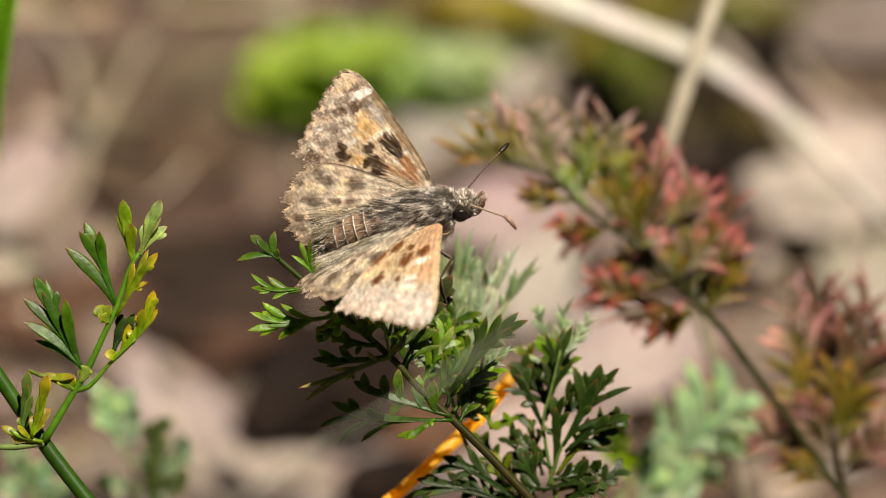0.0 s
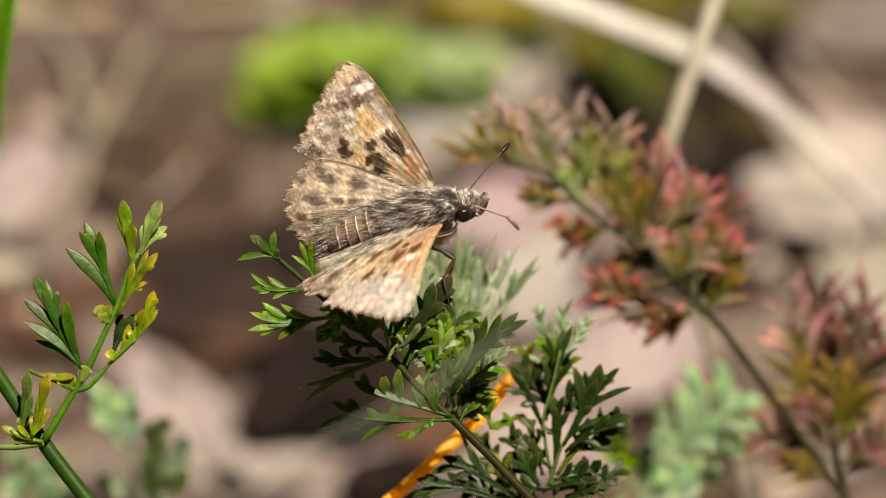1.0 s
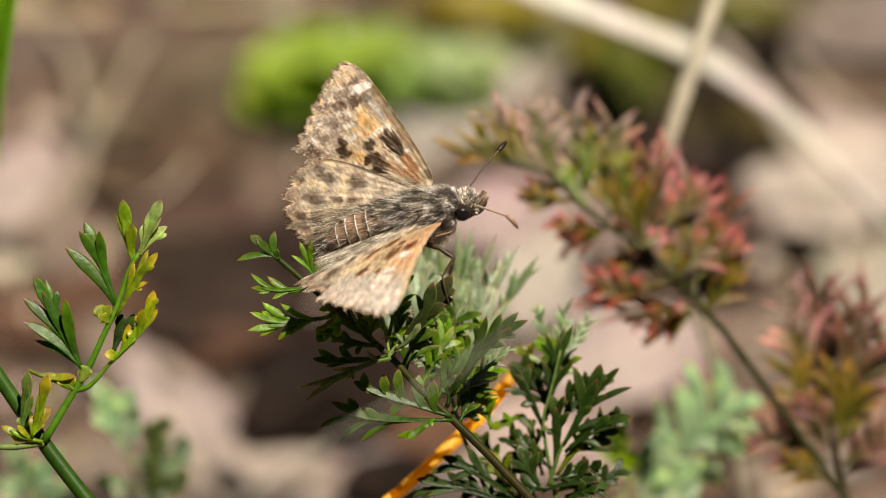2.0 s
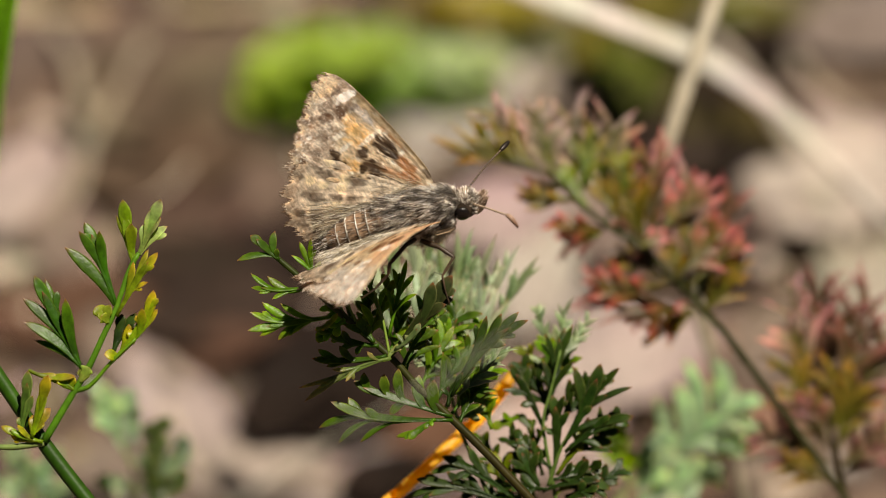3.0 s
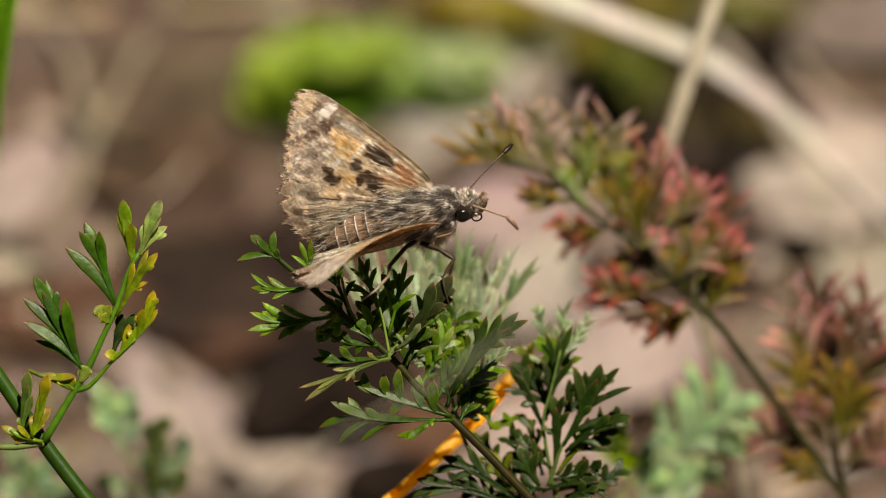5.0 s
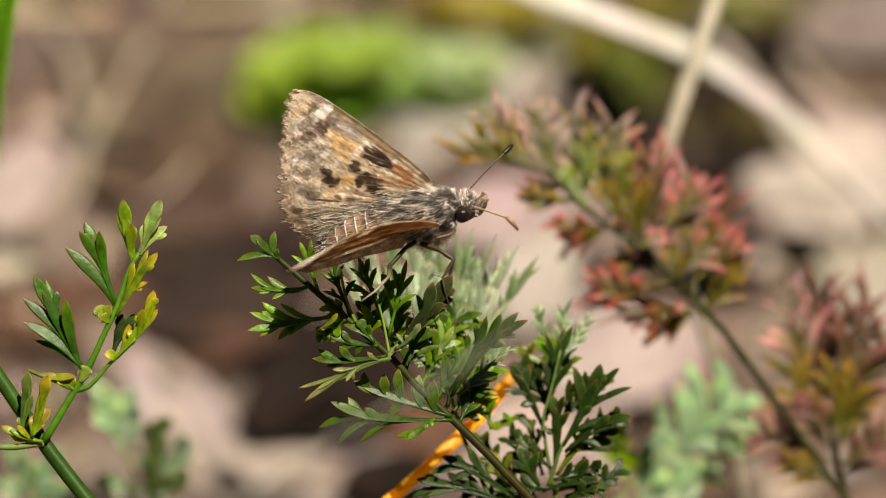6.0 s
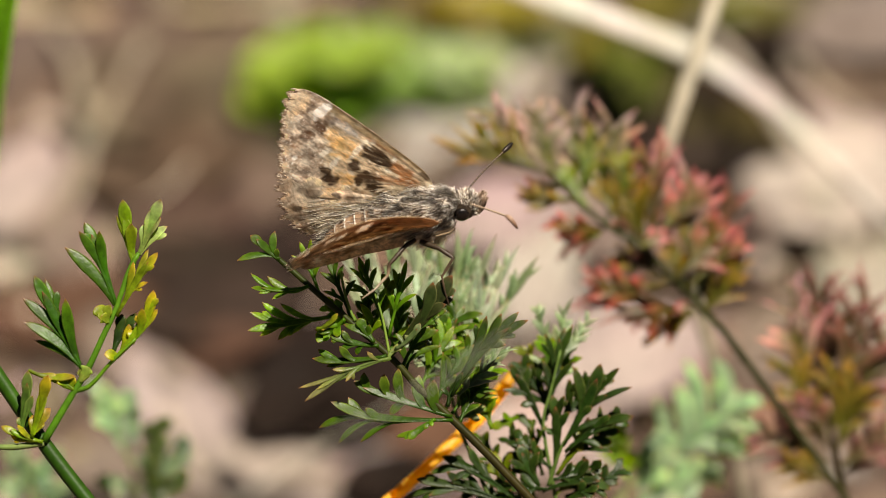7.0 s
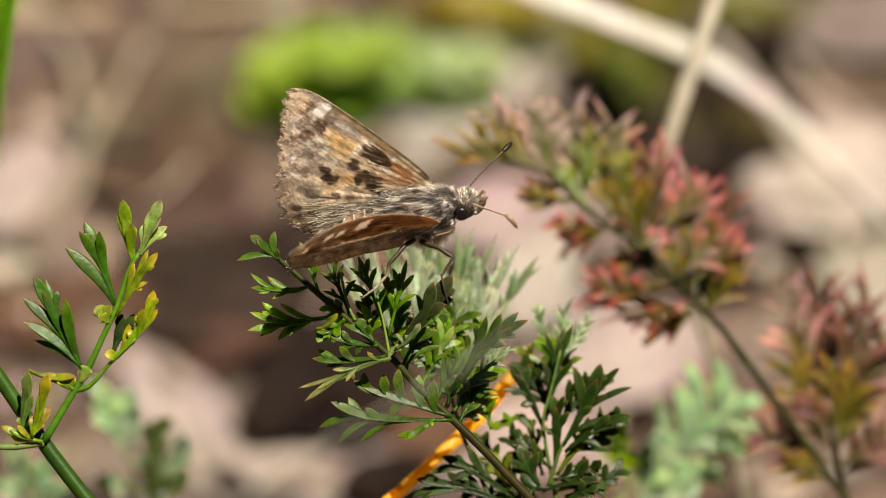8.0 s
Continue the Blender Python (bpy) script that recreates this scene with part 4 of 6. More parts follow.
def dead_leaf(place, heading, length, width, colour, lift=0.004, tilt=0.1, seed=0):
    rng = random.Random(seed)
    length, width = length * 1.15, width * 1.15
    p = floor_spot(*place, lift)
    ob = thing("dead_leaf", Vector((p.x, p.y, ground_height(p.x, p.y))), PALE_LABEL if colour[0] > 0.3 else BROWN_LABEL, "leaf", "dead leaves on the ground")
    b = Build()
    blade_leaf(b, Vector((0, 0, lift)), heading, length, width, tilt, colour, jitter(colour, 0.25, rng), rng)
    part("blade", b, DRY, ob)
    s = Build()
    way = Vector((math.cos(heading), math.sin(heading), 0))
    s.tube([way * -length * 0.75 + Vector((0, 0, 0.0005)), way * -length * 0.45 + Vector((0, 0, lift)), Vector((0, 0, lift + 0.0002)), way * length * 0.4 + Vector((0, 0, lift))], [0.0005, 0.0005, 0.0004, 0.0002], [blend(colour, (0.1, 0.07, 0.04), 0.3)] * 4, 6)
    part("leaf_rib", s, DRY, ob)
    return ob


PALE_LABEL = "pale bleached dead leaf lying on the soil"
BROWN_LABEL = "dark brown decayed dead leaf lying on the soil; the blackest stand in for shade"
PALE, BUFF, UMBER = (0.52, 0.437, 0.40), (0.30, 0.228, 0.195), (0.12, 0.08, 0.055)
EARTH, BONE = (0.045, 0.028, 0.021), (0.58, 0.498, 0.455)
# the first, darkest tone stands in for shade in gaps of the litter
HOLLOW_SHADE, ASH, ROSY = (0.020, 0.010, 0.007), (0.18, 0.128, 0.098), (0.15, 0.078, 0.052)
for k, (place, heading, length, width, colour) in enumerate((
        ((-35.71, 5.33), 1.4, .026, .012, PALE), ((-31.87, 0.53), 1.7, .018, .010, BUFF), ((32.93, 4.85), .3, .030, .026, BONE), ((31.97, 8.21), 2.0, .024, .016, PALE), ((-26.59, -19.15), .4, .020, .010, BUFF), ((-28.03, -9.55), 1.9, .018, .008, BUFF), ((36.29, 6.77), .8, .024, .018, BONE),
        ((7.97, -3.31), 1.3, .022, .012, BONE), ((16.13, -9.07), .6, .028, .018, BONE), ((12.29, -6.19), 2.2, .016, .009, PALE), ((-8.83, -21.31), .2, .026, .008, PALE),
        ((-22.03, -15.79), 2.1, .030, .012, PALE), ((7.01, -16.75), .4, .028, .015, PALE), ((10.37, 0.53), .8, .020, .012, BUFF), ((-15.07, -21.07), 2.0, .018, .010, BUFF))):
    dead_leaf(place, heading, length, width, colour, 0.003 + 0.0015 * (k % 3), 0.05 * (k % 4), 300 + k)
# the blackest leaves here are put where the litter's hollows lie in shade
for k, (place, heading, length, width, colour) in enumerate((
        ((-11.2, -12.4), .4, .024, .017, HOLLOW_SHADE), ((-10.27, -10.2), 1.6, .022, .016, HOLLOW_SHADE), ((-13.2, -16.6), 2.7, .022, .012, BUFF), ((-14.59, -20.21), .3, .030, .014, PALE), ((-17.95, -17.23), 1.4, .026, .014, BUFF), ((-8.8, -14.0), .6, .022, .017, HOLLOW_SHADE), ((-15.55, -9.6), .9, .024, .014, EARTH), ((-18.43, -3.31), .1, .026, .009, HOLLOW_SHADE), ((-1.15, -9.55), .5, .02, .014, UMBER), ((-16.51, -4.27), .1, .022, .010, HOLLOW_SHADE),
        ((-11.4, -9.6), .3, .030, .018, HOLLOW_SHADE), ((-9.0, -11.2), 1.1, .028, .020, HOLLOW_SHADE), ((-6.4, -13.4), 1.0, .020, .014, (0.05, 0.022, 0.014)), ((-13.2, -20.2), .3, .030, .013, BUFF), ((-6.9, -20.6), .1, .026, .012, PALE), ((-18.6, -18.4), .5, .03, .016, PALE),
        ((-16.99, 3.89), .3, .024, .014, ASH), ((-21.79, 1.97), .9, .024, .016, UMBER), ((-31.87, -6.19), .1, .026, .014, ROSY), ((-20.35, -9.4), .2, .024, .008, ROSY),
        ((-23.71, 12.05), 2.4, .036, .026, ASH), ((-19.39, 9.17), .4, .032, .022, UMBER), ((-21.79, 15.89), .9, .026, .018, ASH), ((-23.23, 6.29), .2, .026, .016, UMBER), ((-16.03, 8.21), 1.3, .022, .014, ASH), ((-4.51, -17.23), .3, .026, .014, ROSY), ((-19.39, -1.39), .1, .030, .014, EARTH), ((-23.23, -3.79), .3, .026, .014, EARTH), ((-21.07, 0.77), .5, .024, .014, UMBER), ((-18.43, -5.95), .3, .026, .014, EARTH), ((-20.83, -4.27), 1.2, .022, .012, EARTH), ((26.21, 7.97), 1.0, .026, .018, (0.05, 0.04, 0.012)), ((23.09, 9.89), .4, .028, .018, EARTH), ((23.09, 11.33), .5, .026, .016, UMBER), ((-16.99, 15.41), 1.4, .020, .016, ASH), ((24.29, 10.13), 1.2, .026, .018, (0.06, 0.045, 0.015)), ((19.97, 12.53), .8, .024, .016, (0.09, 0.07, 0.03)), ((36.29, -2.83), 1.4, .026, .016, PALE), ((29.57, -8.59), .9, .022, .014, BUFF), ((21.17, 11.57), 1.3, .016, .010, UMBER),
        ((25.73, -11.95), 1.9, .026, .015, (0.27, 0.15, 0.11)), ((4.61, 1.97), .5, .022, .014, PALE), ((8.45, 15.41), 1.4, .030, .018, PALE),
        ((-28.99, 16.85), .2, .030, .016, ASH), ((-25.63, 13.97), 1.0, .026, .018, UMBER), ((-33.31, 11.57), .6, .026, .012, ASH), ((-4.03, 6.29), .9, .028, .018, ASH), ((-0.67, 8.69), .4, .024, .016, PALE), ((-14.59, -8.9), 2.9, .018, .007, ROSY), ((34.37, 12.53), .7, .03, .016, ASH), ((36.29, 18.29), .2, .028, .018, BUFF), ((19.01, 5.33), .7, .026, .018, ASH), ((16.13, 0.53), .2, .024, .016, BUFF), ((22.37, 0.53), 1.0, .026, .018, ASH), ((19.97, -3.79), .6, .022, .014, UMBER), ((-35.71, 15.41), .7, .024, .014, ASH))):
    dead_leaf(place, heading, length, width, colour, 0.003 + 0.0015 * (k % 3), 0.05 * (k % 4), 340 + k)


# more black leaf shapes added in place of the shaded hollow under the plant
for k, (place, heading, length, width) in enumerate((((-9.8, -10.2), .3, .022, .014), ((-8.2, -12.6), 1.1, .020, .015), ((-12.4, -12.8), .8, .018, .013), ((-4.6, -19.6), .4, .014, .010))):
    dead_leaf(place, heading, length, width, HOLLOW_SHADE, 0.010 + 0.0015 * k, 0.05, 460 + k)


for k, (place, heading, length, width, colour) in enumerate((((21.6, 10.4), .6, .016, .012, EARTH), ((25.4, 9.6), .9, .016, .012, (0.06, 0.05, 0.012)), ((16.3, 13.4), 1.2, .016, .010, (0.07, 0.08, 0.015)), ((22.6, 7.6), .2, .016, .010, EARTH))):
    dead_leaf(place, heading, length, width, colour, 0.008 + 0.0015 * k, 0.05, 470 + k)


for k, (place, heading, length, width, colour) in enumerate((((-9.6, -20.2), .2, .018, .010, PALE), ((-15.4, -19.2), .5, .020, .012, PALE))):
    dead_leaf(place, heading, length, width, colour, 0.007 + 0.0015 * k, 0.05, 480 + k)


def straw(points, radius, colour, lift, label, name="dry_stalk"):
    """A dry stalk lying over the litter; its first end rests on the ground."""
    pts = [floor_spot(*p, h) for p, h in zip(points, lift)]
    o = Vector((pts[0].x, pts[0].y, 0))
    ob = thing(name, o, label, "dry stalk", "dry stalks on the ground")
    path = smooth_path([p - o for p in pts], 20)
    b = Build()
    pts, tone = [], []
    for i, p in enumerate(path):
        way = (path[min(i + 1, 20)] - path[max(i - 1, 0)]).normalized()
        side = way.cross(Vector((0, 0, 1))).normalized()
        up = side.cross(way)
        w = radius * (1 + 0.12 * math.sin(i * 1.3))
        for j in range(10):
            a = 2 * math.pi * j / 10
            pts.append(p + side * math.cos(a) * w + up * (math.sin(a) * w * 0.3 + 0.15 * w * math.cos(a) ** 2))
            tone.append(jitter(colour, 0.1, random.Random(i)))
    b.grid(pts, tone, 21, 10, True)
    part("stalk", b, DRY, ob)
    return ob


STRAW_LABEL = "bleached dry plant stalk lying over the litter"
straw([(57.89, -26.83), (43.97, -5.71), (31.01, 9.17), (22.37, 15.79), (15.17, 19.01), (5.57, 22.61), (-4.03, 25.49)], .0024, (0.80, 0.75, 0.70), (.0, .062, .095, .105, .110, .112, .11), STRAW_LABEL)
slant = plant((22.13, -5.71), "pale yellow dry grass stalk standing at a slant", 76, 0.0, 0.0, "dry stalk", "dry_stalk", "dry stalks on the ground")
stalk(slant, [(21.31, -3.79), (19.20, 2.93), (18.62, 6.77), (19.20, 9.41), (21.02, 14.93), (24.05, 24.05)], 80, 74, 0.5, 1.0, (0.22, 0.18, 0.11), (0.95, 0.88, 0.72), "stalk", from_ground=True, material=DRY, steps=24)
straw([(-39.07, 19.73), (-28.03, 19.92), (-16.99, 20.50), (-7.87, 21.65)], .0013, (0.62, 0.5, 0.33), (.004, .006, .008, .008), STRAW_LABEL)
straw([(17.57, 22.61), (24.77, 15.89), (30.53, 7.73), (37.25, -5.71)], .0012, (0.58, 0.51, 0.44), (.004, .02, .03, .01), STRAW_LABEL)
straw([(-36.67, 1.01), (-32.35, 5.33), (-26.59, 15.41), (-23.23, 22.13)], .0008, (0.5, 0.41, 0.32), (.004, .008, .008, .004), STRAW_LABEL)
straw([(-26.11, -5.71), (-21.79, -11.95), (-16.51, -19.63)], .0010, (0.52, 0.42, 0.34), (.003, .006, .004), STRAW_LABEL)
straw([(27.17, 6.77), (33.41, 2.93), (39.17, -1.39)], .0009, (0.6, 0.5, 0.4), (.004, .006, .004), STRAW_LABEL)
straw([(-33.79, 20.69), (-30.43, 15.41), (-28.99, 8.69)], .0008, (0.45, 0.37, 0.28), (.004, .006, .004), STRAW_LABEL)
for k, (p, q, r, w) in enumerate((((-34.75, 20.21), (-31.39, 15.89), (-30.43, 10.13), .0006), ((-34.75, -1.87), (-30.91, 5.33), (-29.47, 11.57), .0006),
                                  ((-20.35, 9.17), (-23.23, 5.33), (-27.55, 2.93), .0005), ((4.61, 20.21), (3.17, 15.41), (4.13, 8.69), .0006), ((7.49, 17.33), (8.45, 12.53), (7.49, 6.77), .0006), ((30.53, 1.01), (34.37, -1.39), (38.21, -5.71), .0007),
                                  ((28.61, 18.29), (31.97, 13.97), (37.25, 10.13), .0006), ((-27.55, -7.63), (-23.23, -10.03), (-19.39, -13.39), .0006), ((-25.63, -9.55), (-21.79, -17.23), (-19.39, -21.07), .0006), ((-15.55, -18.19), (-10.75, -19.63), (-4.03, -20.59), .0006))):
    straw([p, q, r], w, (0.62, 0.53, 0.42), (.004, .012, .006), "thin bleached dry grass stem on the litter")
straw([(-4.99, 21.17), (1.73, 20.11), (7.49, 20.69)], .0016, (0.26, 0.24, 0.03), (.004, .006, .004), "olive green grass stalk lying on the litter")


def litter():
    """Uncountable crumbs, chips and fibres of dead plants."""
    rng = random.Random(5)
    b = Build()
    for _ in range(2300):
        x, y = rng.uniform(-0.13, 0.13), rng.uniform(0.02, 0.33)
        z = ground_height(x, y) + rng.uniform(0.0005, 0.002)
        tone = jitter(rng.choice(((0.72, 0.63, 0.55), (0.30, 0.22, 0.16), (0.06, 0.04, 0.03), (0.24, 0.16, 0.11), (0.4, 0.31, 0.22))), 0.25, rng)
        if rng.random() < 0.55:
            a, r = rng.uniform(0, 6.28), rng.uniform(0.004, 0.016)
            w = Vector((math.cos(a), math.sin(a), rng.uniform(-0.15, 0.25))) * r
            b.tube([Vector((x, y, z)), Vector((x, y, z)) + w * 0.5, Vector((x, y, z)) + w], [0.0004, 0.00045, 0.0003], [tone] * 3, 5)
        else:
            blade_leaf(b, Vector((x, y, z + 0.001)), rng.uniform(0, 6.28), rng.uniform(0.004, 0.011), rng.uniform(0.003, 0.007), rng.uniform(-0.3, 0.3), tone, tone, rng)
    ob = part("leaf_litter", b, DRY, None)
    tagged(ob, "scattered crumbs, chips and fibres of dead plants", "litter", kind="stuff")


litter()


def broad_herb(place, leaves, label):
    """A low herb with broad leaves on short stalks: each leaf by its place, height, heading, length, width and colour."""
    p = floor_spot(*place, 0)
    o = Vector((p.x, p.y, ground_height(p.x, p.y)))
    ob = thing("broad_leaf_herb", o, label, "plant")
    for k, (where, lift, heading, length, width, colour) in enumerate(leaves):
        c = floor_spot(*where, lift) - o
        b = Build()
        blade_leaf(b, c, heading, length, width, -0.2, colour, jitter(colour, 0.2, random.Random(k)), random.Random(k), 0.3)
        part("leaf", b, LEAF, ob)
        s = Build()
        s.tube(smooth_path([Vector((0, 0, -0.001)), c * 0.6 + Vector((0, 0, 0.003)), c], 6), [0.0006] * 7, [(0.12, 0.2, 0.04)] * 7, 7)
        part("leaf_stalk", s, STALK, ob)


LIME, SAGE, MOSS = (0.27, 0.375, 0.060), (0.34, 0.43, 0.25), (0.155, 0.135, 0.026)
broad_herb((-8.83, 10.13), (((-12.19, 15.41), .012, 2.9, .020, .020, LIME), ((-7.87, 16.37), .016, .5, .018, .017, LIME), ((-13.63, 13.01), .008, 3.5, .016, .014, LIME), ((-6.91, 13.01), .006, 5.0, .014, .011, (0.2, 0.33, 0.03)), ((-4.51, 16.85), .012, .2, .014, .012, LIME), ((-10.75, 12.29), .008, .4, .014, .010, LIME), ((-3.2, 14.2), .012, .9, .012, .010, (0.26, 0.38, 0.10)), ((-8.6, 12.0), .008, 1.8, .014, .010, (0.22, 0.36, 0.05)), ((-5.0, 11.2), .006, .6, .012, .010, (0.20, 0.30, 0.06))), "bright green broad-leaved herb low on the ground")
broad_herb((0.77, 10.13), (((0.29, 15.89), .014, 1.6, .016, .011, SAGE), ((1.25, 13.01), .010, 1.3, .013, .010, SAGE), ((2.69, 15.41), .014, .8, .018, .012, SAGE), ((2.2, 13.6), .010, 2.2, .014, .012, SAGE), ((-0.6, 13.9), .012, .4, .012, .010, (0.28, 0.40, 0.13))), "pale green broad-leaved herb low on the ground")
broad_herb((14.69, 12.53), (((13.25, 17.33), .010, 1.0, .022, .008, MOSS), ((3.65, 19.97), .012, .3, .026, .012, (0.26, 0.21, 0.02)), ((15.65, 15.89), .02, 2.0, .020, .007, (0.12, 0.15, 0.03)), ((19.49, 19.73), .012, .6, .026, .014, MOSS), ((25.73, 20.21), .012, .2, .024, .012, MOSS), ((15.65, 14.93), .010, 2.2, .018, .006, (0.10, 0.15, 0.02)), ((10.85, 19.25), .010, .4, .022, .005, MOSS), ((24.29, 9.65), .006, 1.2, .016, .009, MOSS), ((26.21, 19.25), .008, .6, .022, .007, MOSS)), "olive green grassy herb among dry stalks")


# a grass blade that comes into the corner
grass = plant((-47.0, -6.0), "green grass blade standing at the edge", 62, -0.004, 0.01, "grass", "grass_blade")
bl = Build()
o = grass.location
lobe(bl, Vector((0, 0, 0)), spot(*(-46.0, 4.0), 62) - o, spot(*(-29.0, 34.0), 60) - o, .0050, (Vector((0, 0, 1)) - AHEAD).normalized(), (0.16, 0.34, 0.02), (0.26, 0.50, 0.03), random.Random(2))
part("blade", bl, LEAF, grass)

# a thin dry grass stem close to the lens, quite out of focus
wisp = plant((-23.23, -25.87), "thin pale dry grass stem reaching over the leaf", -75, -0.02, 0.0, "grass", "dry_grass_stem")
stalk(wisp, [(-19.39, -22.75), (-10.75, -16.85), (-4.03, -13.15), (0.77, -10.27), (5.81, -7.15)], -75, -68, 0.12, 0.08, (0.5, 0.5, 0.42), (0.5, 0.5, 0.42), from_ground=True, material=DRY)


# ---------------------------------------------------------------- the butterfly
# Its own space, in metres: x to the head, y to its left, z up; the origin lies between the wing joints.
MM = 0.001
POSTURE = Matrix(((0.946, -0.084, -0.314), (0.275, 0.723, 0.633), (0.174, -0.685, 0.707)))
VIEW = Matrix((RIGHT, UPWARD, -AHEAD)).transposed()
TURN = (VIEW @ POSTURE).to_quaternion().to_matrix()
JOINT = 1.6                 # millimetres from the middle of the back to a wing joint


def seat(u, v):
    """The butterfly's pose when the joint of its far wings is at (u, v) in the plane of focus."""
    m = TURN.to_4x4()
    m.translation = spot(u, v, 0) - TURN @ Vector((0, JOINT * MM, 0))
    return m


REST = seat(*(-0.82, 5.57))
butterfly = thing("butterfly", REST.translation, "mottled brown skipper butterfly with worn wing edges resting on a leaf", "butterfly")
butterfly.matrix_world = REST


def ellipsoid(b, centre, radii, colour, rows=18, cols=24):
    pts, cols_ = [], []
    for i in range(rows):
        th = math.pi * i / (rows - 1)
        for j in range(cols):
            ph = 2 * math.pi * j / cols
            n = Vector((-math.cos(th), math.sin(th) * math.cos(ph), math.sin(th) * math.sin(ph)))
            k = 1 + 0.04 * noise.noise(n * 4)
            pts.append(Vector(centre) * MM + Vector((n.x * radii[0], n.y * radii[1], n.z * radii[2])) * MM * k)
            cols_.append(colour)
    b.grid(pts, cols_, rows, cols, True)


def tuft_tone(p):
    """Hair grows in paler and darker tufts."""
    k = noise.noise(Vector((p.x * 1.1, p.y * 1.9, p.z * 1.9))) + 0.6 * noise.noise(Vector((p.x * 2.6, p.y * 4.0, p.z * 4.0 + 7)))
    k = min(1.5, max(0.2, 1.0 + 2.1 * k))
    if p.z < -2.6:
        k = 1.1 + 0.25 * k
    return (k, k * (0.85 + 0.13 * min(1.0, k)), k * (0.74 + 0.22 * min(1.0, k)))


def fur(b, centre, radii, count, length, lean, width, rng, low=-1.0, rise=0.55):
    """Hairs that stand on an egg-shaped body and lean one way."""
    for _ in range(count):
        n = Vector((rng.gauss(0, 1), rng.gauss(0, 1), rng.gauss(0, 1))).normalized()
        if n.z < low:
            continue
        root = Vector(centre) + Vector((n.x * radii[0], n.y * radii[1], n.z * radii[2])) * 1.0
        if abs(root.y) > 0.55 and (root.xz - Vector((1.74, -1.86))).length < 0.8:
            continue
        way = (n * rise + Vector(lean) + Vector((rng.uniform(-1, 1), rng.uniform(-1, 1), rng.uniform(-1, 1))) * 0.26).normalized()
        b.hair(root * MM, (root + way * length * rng.uniform(0.5, 1.25)) * MM, width * MM * rng.uniform(0.6, 1.4), tuft_tone(root), 0.4, 1.5)


def build_body():
    rng = random.Random(11)
    b = Build()
    ellipsoid(b, (-1.4, 0, -1.55), (2.9, 1.8, 2.3), (0.10, 0.066, 0.04))
    thorax = part("thorax", b, CUTICLE, butterfly)
    h = Build()
    fur(h, (-1.4, 0, -1.55), (2.9, 1.8, 2.3), 8500, 0.85, (-1.0, 0, 0.0), 0.036, rng, -1.0, 0.42)
    fur(h, (-3.2, 0, -0.9), (1.6, 1.7, 1.2), 2200, 1.8, (-1.3, 0, 0.0), 0.036, rng, -0.4, 0.4)
    part("thorax_hair", h, FUR, thorax, "brown and grey hair")
    h = Build()
    fur(h, (-1.4, 0, -2.9), (2.1, 1.6, 1.35), 4200, 1.0, (-0.7, 0, -0.25), 0.034, rng, -1.0, 0.55)
    part("belly_hair", h, DOWN, thorax, "soft whitish belly hair")

    b = Build()
    rows, cols = 130, 26
    pts, tone = [], []
    for i in range(rows):
        t = i / (rows - 1)
        seg = (t * 8) % 1
        r = 1.62 * min(1.0, 0.62 + t * 2.2) * (1 - max(0, t - 0.35) ** 2 * 1.9) * (0.93 + 0.09 * seg)
        r *= min(1.0, ((1 - t) / 0.07) ** 0.5) if t > 0.93 else 1.0
        for j in range(cols):
            a = 2 * math.pi * j / cols
            c = Vector((-3.2 - 8.0 * t, math.cos(a) * max(r, 0.02), -1.0 - 0.9 * t * t + math.sin(a) * max(r, 0.02) * 0.92))
            pts.append(c * MM)
            band = (0.95, 0.91, 0.85) if seg > 0.88 + 0.1 * noise.noise(c * 2.6) and 0.28 < t < 0.85 else blend((0.20, 0.12, 0.075), (0.40, 0.27, 0.18), seg * 0.8 + 0.3 * noise.noise(c * 1.5))
            tone.append(band)
    b.grid(pts, tone, rows, cols, True)
    abdomen = part("abdomen", b, CUTICLE, butterfly, "brown abdomen with pale rings")
    h = Build()
    for _ in range(2200):
        t = rng.uniform(0.02, 0.98) ** 1.25
        a = rng.uniform(-0.7, math.pi + 0.7)
        r = 1.55 * (1 - max(0, t - 0.35) ** 2 * 1.9)
        root = Vector((-3.2 - 8.0 * t, math.cos(a) * r, -1.0 - 0.9 * t * t + math.sin(a) * r * 0.92))
        out = Vector((0, math.cos(a), math.sin(a)))
        way = (Vector((-1, 0, 0)) + out * rng.uniform(0.05, 0.35) + Vector((0, rng.uniform(-.3, .3), rng.uniform(-.2, .2)))).normalized()
        size = 0.55 if 0.35 < t < 0.9 else 1.0
        if 0.3 < t < 0.85 and rng.random() < 0.6:
            continue
        h.hair(root * MM, (root + way * size * rng.uniform(0.5, 1.3)) * MM, 0.05 * MM, tuft_tone(root), 0.4, 1.2)
    part("abdomen_hair", h, FUR, abdomen, "short brown and pale hair")

    b = Build()
    ellipsoid(b, (2.05, 0, -2.0), (1.15, 1.25, 1.1), (0.07, 0.05, 0.035))
    head = part("head", b, CUTICLE, butterfly)
    h = Build()
    fur(h, (2.05, 0, -1.95), (1.1, 1.15, 1.05), 2600, 0.55, (0.0, 0, 0.35), 0.042, rng, -0.35, 0.8)
    fur(h, (1.0, 0, -1.7), (1.0, 1.4, 1.3), 1800, 0.6, (-0.3, 0, 0.35), 0.045, rng, -0.5, 0.6)
    fur(h, (0.55, 0, -1.45), (1.2, 1.62, 1.75), 2600, 0.62, (-0.7, 0, 0.1), 0.045, rng, -0.6, 0.45)
    part("head_hair", h, FUR, head, "bristly brown and grey hair")
